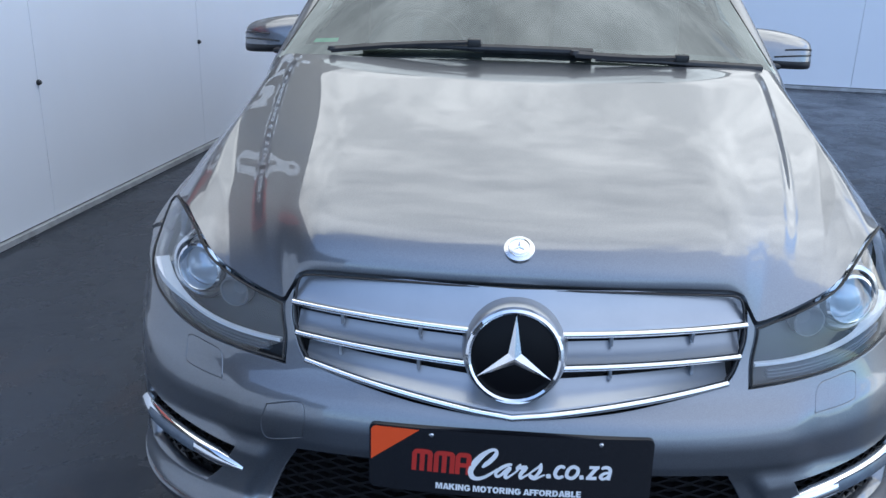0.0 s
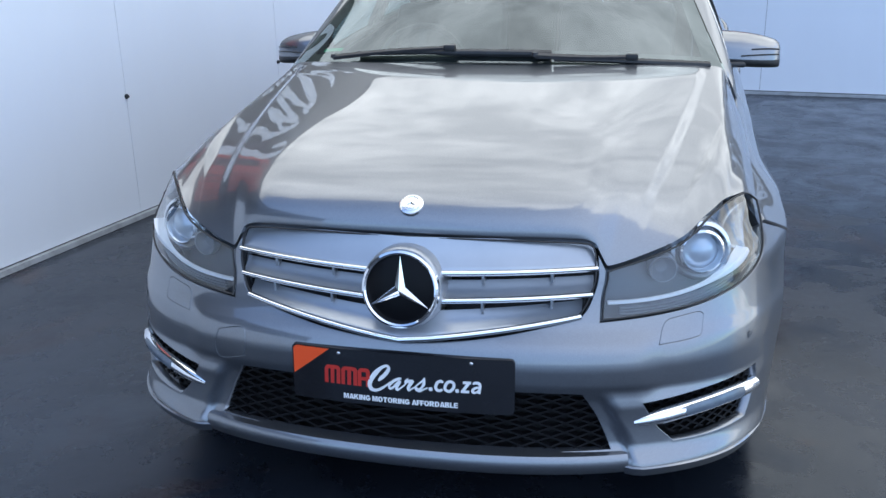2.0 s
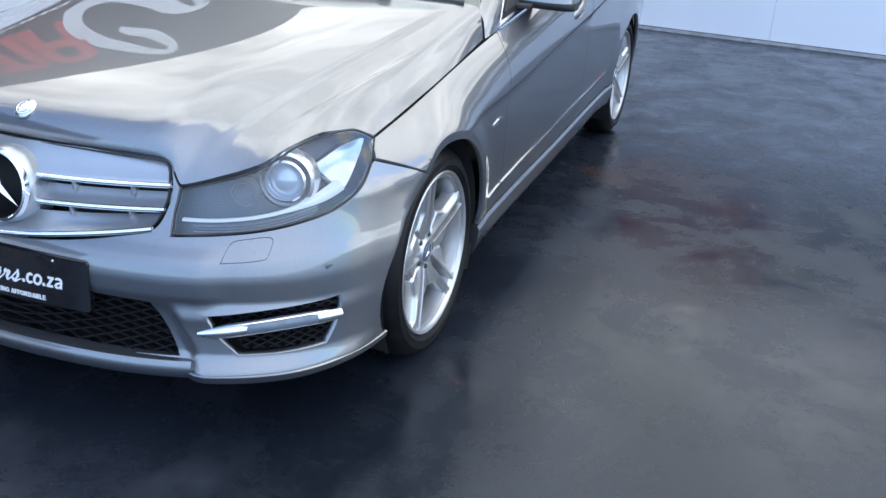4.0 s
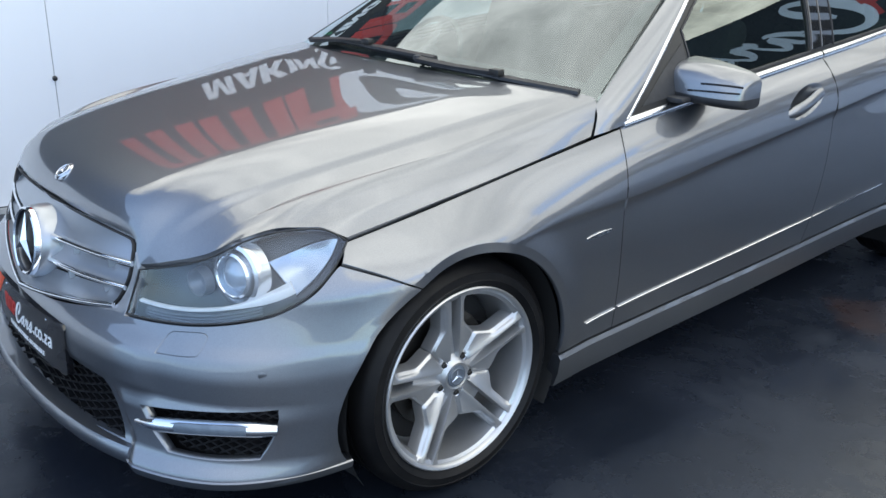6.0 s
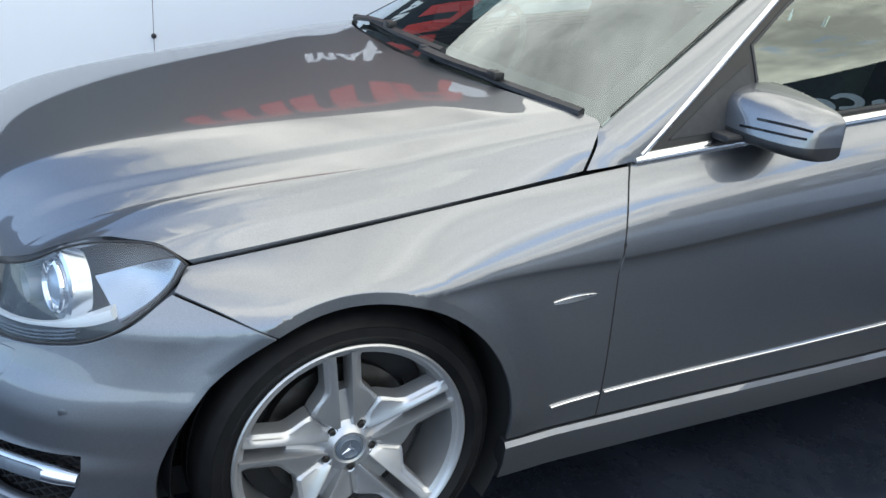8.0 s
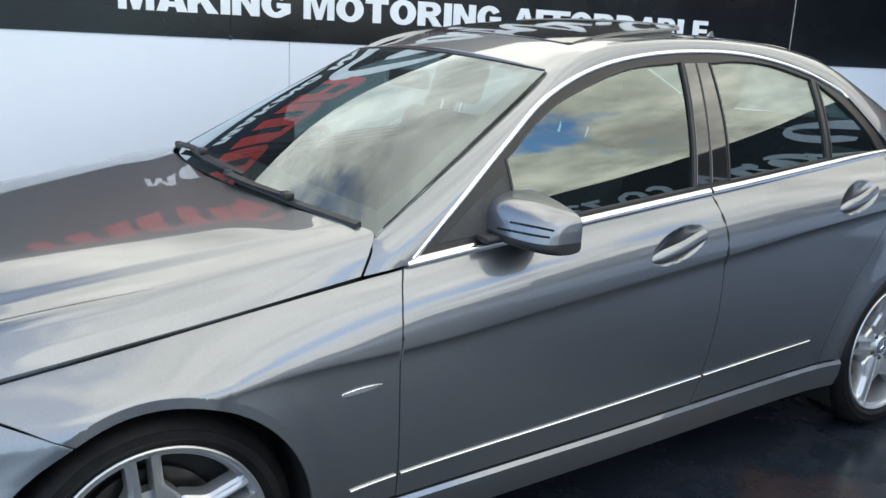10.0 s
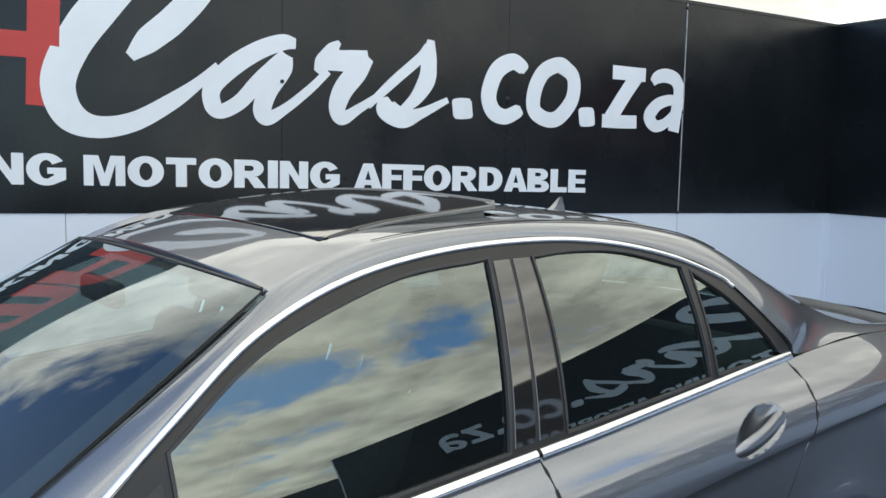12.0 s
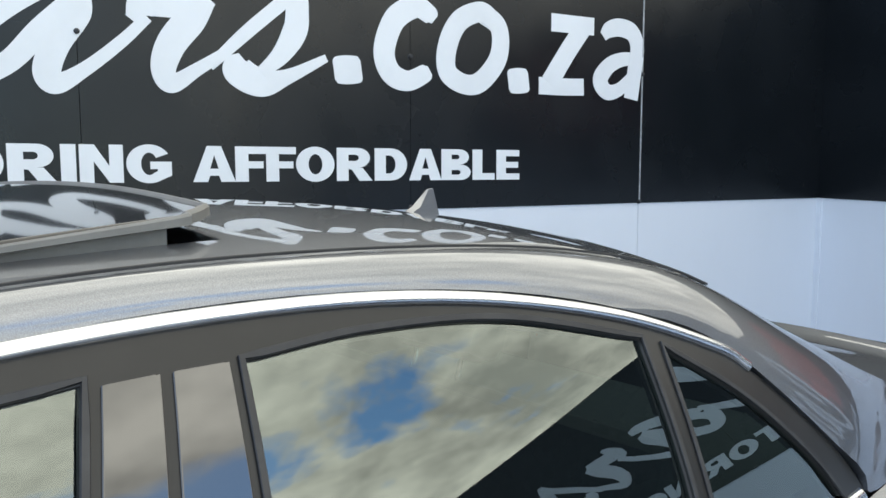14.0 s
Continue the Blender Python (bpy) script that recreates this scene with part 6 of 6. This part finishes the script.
def deck(u, v):
    x = 0.60 * u
    y = 4.03 - 0.07 * u * u + v * 0.50
    return (x, y, 1.095 - 0.055 * v - 0.02 * u * u + 0.02 * ramp(0.82, 1.0, v))


grid_part("boot_lid", deck, -1, 1, 0.0, 1.0, 24, 12, PAINT, car, skirt=0.05)


def tail(u, v):
    w = (side_x(4.44, 0.35 + 0.70 * v) - 0.012) * math.copysign(abs(math.sin(u * math.pi / 2)) ** 0.6, u)
    return (w, 4.60 - 0.16 * (1 - math.cos(u * math.pi / 2)) - 0.05 * v * v, 0.35 + 0.70 * v)


grid_part("rear_panel", tail, -1, 1, 0.0, 1.0, 30, 12, PAINT, car)
for s in (1, -1):
    grid_part("tail_light", lambda u, v: Vector(tail(s * (0.66 + 0.30 * u), 0.60 + 0.24 * v)) + Vector((s * 0.004, 0.006, 0)), 0, 1, 0, 1, 8, 6, TAIL, car, "red tail light", skirt=0.0)

# cowl and wipers
bm = bmesh.new()
prev = None
for i in range(31):
    u = -1 + 2 * i / 30
    a = bonnet_point(u * 0.85, 1.0) + Vector((0, -0.03, -0.03))
    b = Vector(screen(u * 0.985, 0.0)) + Vector((0, 0.02, -0.045))
    c = (a + b) / 2 + Vector((0, 0, -0.018))
    row = [bm.verts.new(p) for p in (a, c, b)]
    if prev:
        for j in range(2):
            bm.faces.new((prev[j], prev[j + 1], row[j + 1], row[j]))
    prev = row
part("cowl", bm, PLASTIC, car)


def wiper(u0, u1, pivot, v0, v1, lift):
    blade = [Vector(screen(u0 + (u1 - u0) * i / 16, v0 + (v1 - v0) * (i / 16))) + Vector((0, -0.006, 0.011)) for i in range(17)]
    w = sweep("wiper", blade, [(0, -0.4, 0.9)], [(-0.004, -0.012), (0.004, -0.012), (0.010, 0.000), (0.006, 0.006), (-0.006, 0.006), (-0.010, 0.000)], PLASTIC, car, "black windscreen wiper", scale=lambda t: 0.75 + 0.45 * ramp(0.40, 0.55, t))
    root = Vector(screen(pivot, 0.0)) + Vector((0, -0.03, 0.004))
    mid = blade[8] + Vector((0, -0.004, 0.012))
    arm = [root.lerp(mid, i / 10) + Vector((0, -0.003, lift * math.sin(math.pi * i / 10) + 0.003)) for i in range(11)]
    sweep("wiper_arm", arm, [(0, -0.4, 0.9)], [(-0.010, -0.005), (0.010, -0.005), (0.008, 0.005), (-0.008, 0.005)], PLASTIC, w, scale=lambda t: 1.15 - 0.4 * t)
    clip = block(bmesh.new(), (-0.020, -0.014, -0.008), (0.020, 0.014, 0.012), 0.004)
    bmesh.ops.transform(clip, matrix=Matrix.Translation(mid), verts=clip.verts)
    part("wiper_clip", clip, TRIM, w)
    bm = lathe(bmesh.new(), [(0.0, 0.014), (0.011, 0.012), (0.014, 0.0)], "z", 16, centre=root)
    part("wiper_cap", bm, PLASTIC, w)


wiper(-0.66, 0.27, -0.78, 0.008, 0.000, 0.004)
wiper(0.28, 0.95, 0.20, -0.034, -0.037, -0.004)


def frit(name, u0, u1, v0, v1, nu, nv):
    """The black printed border of the windscreen, just inside the glass."""
    grid_part(name, lambda u, v: Vector(screen(u, v)) + Vector((0, 0.002, -0.004)), u0, u1, v0, v1, nu, nv, PLASTIC, ws)


frit("border_bottom", -1.015, 1.015, -0.045, 0.045, 36, 3)
frit("border_top", -1.01, 1.01, 0.955, 0.988, 36, 2)
frit("border_side", -1.015, -0.935, 0.045, 0.955, 3, 20)
frit("border_side", 0.935, 1.015, 0.045, 0.955, 3, 20)
bm = bmesh.new()
g = [bm.verts.new(Vector(screen(a, b)) + Vector((0, 0.006, -0.004))) for a, b in ((-0.90, 0.06), (-0.79, 0.06), (-0.79, 0.085), (-0.90, 0.085))]
bm.faces.new(g)
part("licence_sticker", bm, GREENISH, ws)

# wheels ---------------------------------------------------------------------------------------
def build_wheel():
    w = new("wheel")
    w.parent = car
    tyre = lathe(bmesh.new(), [(0.240, -0.014), (0.250, 0.000), (0.264, 0.008), (0.2655, 0.0095), (0.267, 0.008), (0.285, 0.006), (0.2865, 0.0072), (0.288, 0.0052), (0.303, -0.006), (0.313, -0.022), (0.3165, -0.045), (0.3175, -0.055), (0.311, -0.056), (0.311, -0.064), (0.318, -0.065), (0.3185, -0.098), (0.312, -0.099), (0.312, -0.107), (0.3185, -0.108), (0.318, -0.142), (0.311, -0.143), (0.311, -0.151), (0.317, -0.152), (0.312, -0.18), (0.30, -0.198), (0.26, -0.205), (0.24, -0.19)], "x", 72)
    part("tyre", tyre, RUBBER, w, "black low-profile tyre")
    rim = part("rim", lathe(bmesh.new(), [(0.238, -0.19), (0.241, -0.02), (0.2475, -0.006), (0.2475, 0.001), (0.244, 0.004), (0.239, 0.002), (0.2345, -0.003), (0.2325, -0.008), (0.224, -0.013), (0.216, -0.05), (0.212, -0.19)], "x", 72), RIM, w, "silver twin-spoke alloy rim")
    for i in range(5):
        m = Matrix.Rotation(radians(97 + 72 * i), 4, "X")
        for side in (-1, 1):
            bm = bmesh.new()
            rows = []
            for k in range(31):
                t = k / 30
                r = 0.050 + 0.182 * t
                inner = 0.0125 + 0.0025 * t
                outer = min(0.0385 + 0.034 * ramp(0.152, 0.088, r) + 0.010 * ramp(0.212, 0.232, r), r * 0.7265)
                top = -0.030 + 0.027 * t**0.75
                low = top - 0.0085 + 0.004 * ramp(0.20, 0.232, r)
                bend = max(inner + 0.0068, min(inner + 0.014, outer - 0.010))
                prof = [(inner - 0.0015, top - 0.05), (inner - 0.0005, top - 0.004), (inner + 0.001, top), (inner + 0.006, top), (bend, 0.45 * top + 0.55 * low), (max(bend + 0.0005, outer - 0.0095), low + 0.002), (max(bend + 0.001, outer - 0.0075), low - 0.002), (max(bend + 0.0015, outer - 0.002), low - 0.004), (max(bend + 0.002, outer), low - 0.007), (max(bend + 0.002, outer), low - 0.045)]
                rows.append([bm.verts.new(m @ Vector((h, r, side * q))) for q, h in prof])
            for p, q in zip(rows, rows[1:]):
                for j in range(len(p) - 1):
                    bm.faces.new((p[j], p[j + 1], q[j + 1], q[j]))
            bm.faces.new(rows[0])
            part("spoke", bm, RIM, w, sharp=48)
        bm = bmesh.new()
        rows = []
        for k in range(7):
            t = k / 6
            r, face, wd = 0.05 + 0.078 * t, -0.039 - 0.008 * t, 0.0150
            rows.append([bm.verts.new(m @ Vector((h, r, q))) for q, h in ((-wd, face - 0.03), (-wd, face), (wd, face), (wd, face - 0.03))])
        for p, q in zip(rows, rows[1:]):
            for j in range(4):
                bm.faces.new((p[j], p[(j + 1) % 4], q[(j + 1) % 4], q[j]))
        bm.faces.new(rows[-1])
        part("spoke_web", bm, RIM, w)
        c = Matrix.Rotation(radians(61 + 72 * i), 4, "X") @ Vector((-0.040, 0.052, 0))
        bm = lathe(bmesh.new(), [(0.0, 0.010), (0.006, 0.010), (0.0085, 0.006), (0.0085, -0.01)], "x", 6, centre=c)
        part("wheel_bolt", bm, STEEL, w)
        bm = lathe(bmesh.new(), [(0.0095, 0.004), (0.0125, 0.006), (0.0145, 0.003), (0.0155, -0.012)], "x", 20, centre=c)
        part("bolt_seat", bm, RIM, w)
    part("hub", lathe(bmesh.new(), [(0.030, -0.028), (0.036, -0.026), (0.044, -0.034), (0.060, -0.040), (0.074, -0.046), (0.080, -0.06), (0.080, -0.10)], "x", 48), RIM, w)
    part("hub_cap", lathe(bmesh.new(), [(0.0, -0.0235), (0.020, -0.0238), (0.0215, -0.0228), (0.0225, -0.0240), (0.029, -0.0255), (0.031, -0.034)], "x", 36), LAMPGREY, w)
    bm = star_mesh(0.022, 0.004, 0.003)
    bmesh.ops.transform(bm, matrix=Matrix.Translation((-0.0235, 0, 0)) @ Matrix.Rotation(radians(90), 4, "Z"), verts=bm.verts)
    part("hub_star", bm, CHROME, w, smooth=False)
    part("brake_disc", lathe(bmesh.new(), [(0.07, -0.088), (0.09, -0.086), (0.095, -0.094), (0.158, -0.094), (0.160, -0.10), (0.158, -0.116), (0.07, -0.116)], "x", 60), STEEL, w)
    bm = lathe(bmesh.new(), [(0.105, -0.075), (0.162, -0.072), (0.172, -0.08), (0.172, -0.13), (0.105, -0.13)], "x", 16, a0=-38, a1=28)
    part("brake_caliper", bm, PLASTIC, w)
    part("wheel_back", lathe(bmesh.new(), [(0.0, -0.125), (0.21, -0.125)], "x", 40), INNER, w)
    return w


wheel = build_wheel()
wheel.matrix_basis = pose(0.850, AXLE_F, 0.3185)
for x, y, r in ((0.848, AXLE_R, 0), (-0.850, AXLE_F, 180), (-0.848, AXLE_R, 180)):
    copy_thing(wheel, pose(x, y, 0.3185, 0 if not r else 0, 0, r))

# wheel houses and underbody
for s in (1, -1):
    for y in (AXLE_F, AXLE_R):
        bm = lathe(bmesh.new(), [(ARCH + 0.010, 0.845 if y < 2 else 0.845), (ARCH + 0.004, 0.80), (ARCH + 0.02, 0.6), (0.0, 0.58)], "x", 40, centre=(0, y, HUB_Z), a0=-30, a1=210)
        bmesh.ops.transform(bm, matrix=Matrix.Diagonal((s, 1, 1, 1)), verts=bm.verts)
        part("wheel_house", bm, INNER, car)
bm = bmesh.new()
block(bm, (-0.66, 0.35, 0.17), (0.66, 4.35, 0.24))
block(bm, (-0.52, 1.2, 0.24), (0.52, 3.2, 0.40))
part("underbody", bm, INNER, car)

# cabin ----------------------------------------------------------------------------------------
bm = bmesh.new()
block(bm, (-0.70, 1.30, 0.62), (0.70, 1.56, 0.93), 0.03)
part("dashboard", bm, PLASTIC, car)


def seat(x, y, w):
    s = new("seat")
    s.parent = car
    part("cushion", block(bmesh.new(), (x - w / 2, y - 0.25, 0.42), (x + w / 2, y + 0.26, 0.58), 0.05), FABRIC, s)
    bm = block(bmesh.new(), (x - w / 2, -0.07, 0.0), (x + w / 2, 0.07, 0.62), 0.05)
    bmesh.ops.transform(bm, matrix=Matrix.Translation((0, y + 0.30, 0.52)) @ Matrix.Rotation(radians(-18), 4, "X"), verts=bm.verts)
    part("backrest", bm, FABRIC, s)
    bm = block(bmesh.new(), (x - 0.13, -0.05, 0.66), (x + 0.13, 0.05, 0.84), 0.035)
    bmesh.ops.transform(bm, matrix=Matrix.Translation((0, y + 0.30, 0.52)) @ Matrix.Rotation(radians(-18), 4, "X"), verts=bm.verts)
    part("headrest", bm, FABRIC, s)
    for dx in (-0.065, 0.065):
        bm = lathe(bmesh.new(), [(0.0, 0.70), (0.006, 0.70), (0.006, 0.58), (0.0, 0.58)], "z", 10, centre=(x + dx, 0, 0))
        bmesh.ops.transform(bm, matrix=Matrix.Translation((0, y + 0.30, 0.52)) @ Matrix.Rotation(radians(-18), 4, "X"), verts=bm.verts)
        part("headrest_post", bm, CHROME, s)


seat(0.36, 1.80, 0.50)
seat(-0.36, 1.80, 0.50)
seat(0.0, 2.85, 1.15)
bm = bmesh.new()
lathe(bm, [(0.165, 0.0), (0.178, 0.012), (0.190, 0.0), (0.178, -0.012), (0.165, 0.0)], "z", 36)
for a in (90, 210, 330):
    b = Matrix.Rotation(radians(a), 4, "Z")
    v = [bm.verts.new(b @ Vector(p)) for p in ((0.03, -0.02, 0.0), (0.17, -0.014, 0.0), (0.17, 0.014, 0.0), (0.03, 0.02, 0.0))]
    bm.faces.new(v)
lathe(bm, [(0.0, 0.02), (0.06, 0.012), (0.07, 0.0)], "z", 20)
bmesh.ops.transform(bm, matrix=Matrix.Translation((-0.36, 1.66, 0.90)) @ Matrix.Rotation(radians(62), 4, "X"), verts=bm.verts)
part("steering_wheel", bm, PLASTIC, car)
bm = block(bmesh.new(), (-0.11, 1.86, 1.235), (0.11, 1.90, 1.295), 0.015)
part("interior_mirror", bm, PLASTIC, car)
bm = bmesh.new()
block(bm, (-0.50, SUN_Y1 + 0.06, 1.345), (0.50, 3.30, 1.36))
part("headlining", bm, BEIGE, car)
bm = block(bmesh.new(), (-0.60, 3.25, 0.95), (0.60, 3.90, 1.0), 0.01)
part("parcel_shelf", bm, FABRIC, car)
bm = block(bmesh.new(), (-0.74, 1.3, 0.26), (0.74, 4.3, 0.40))
part("cabin_floor", bm, FABRIC, car)
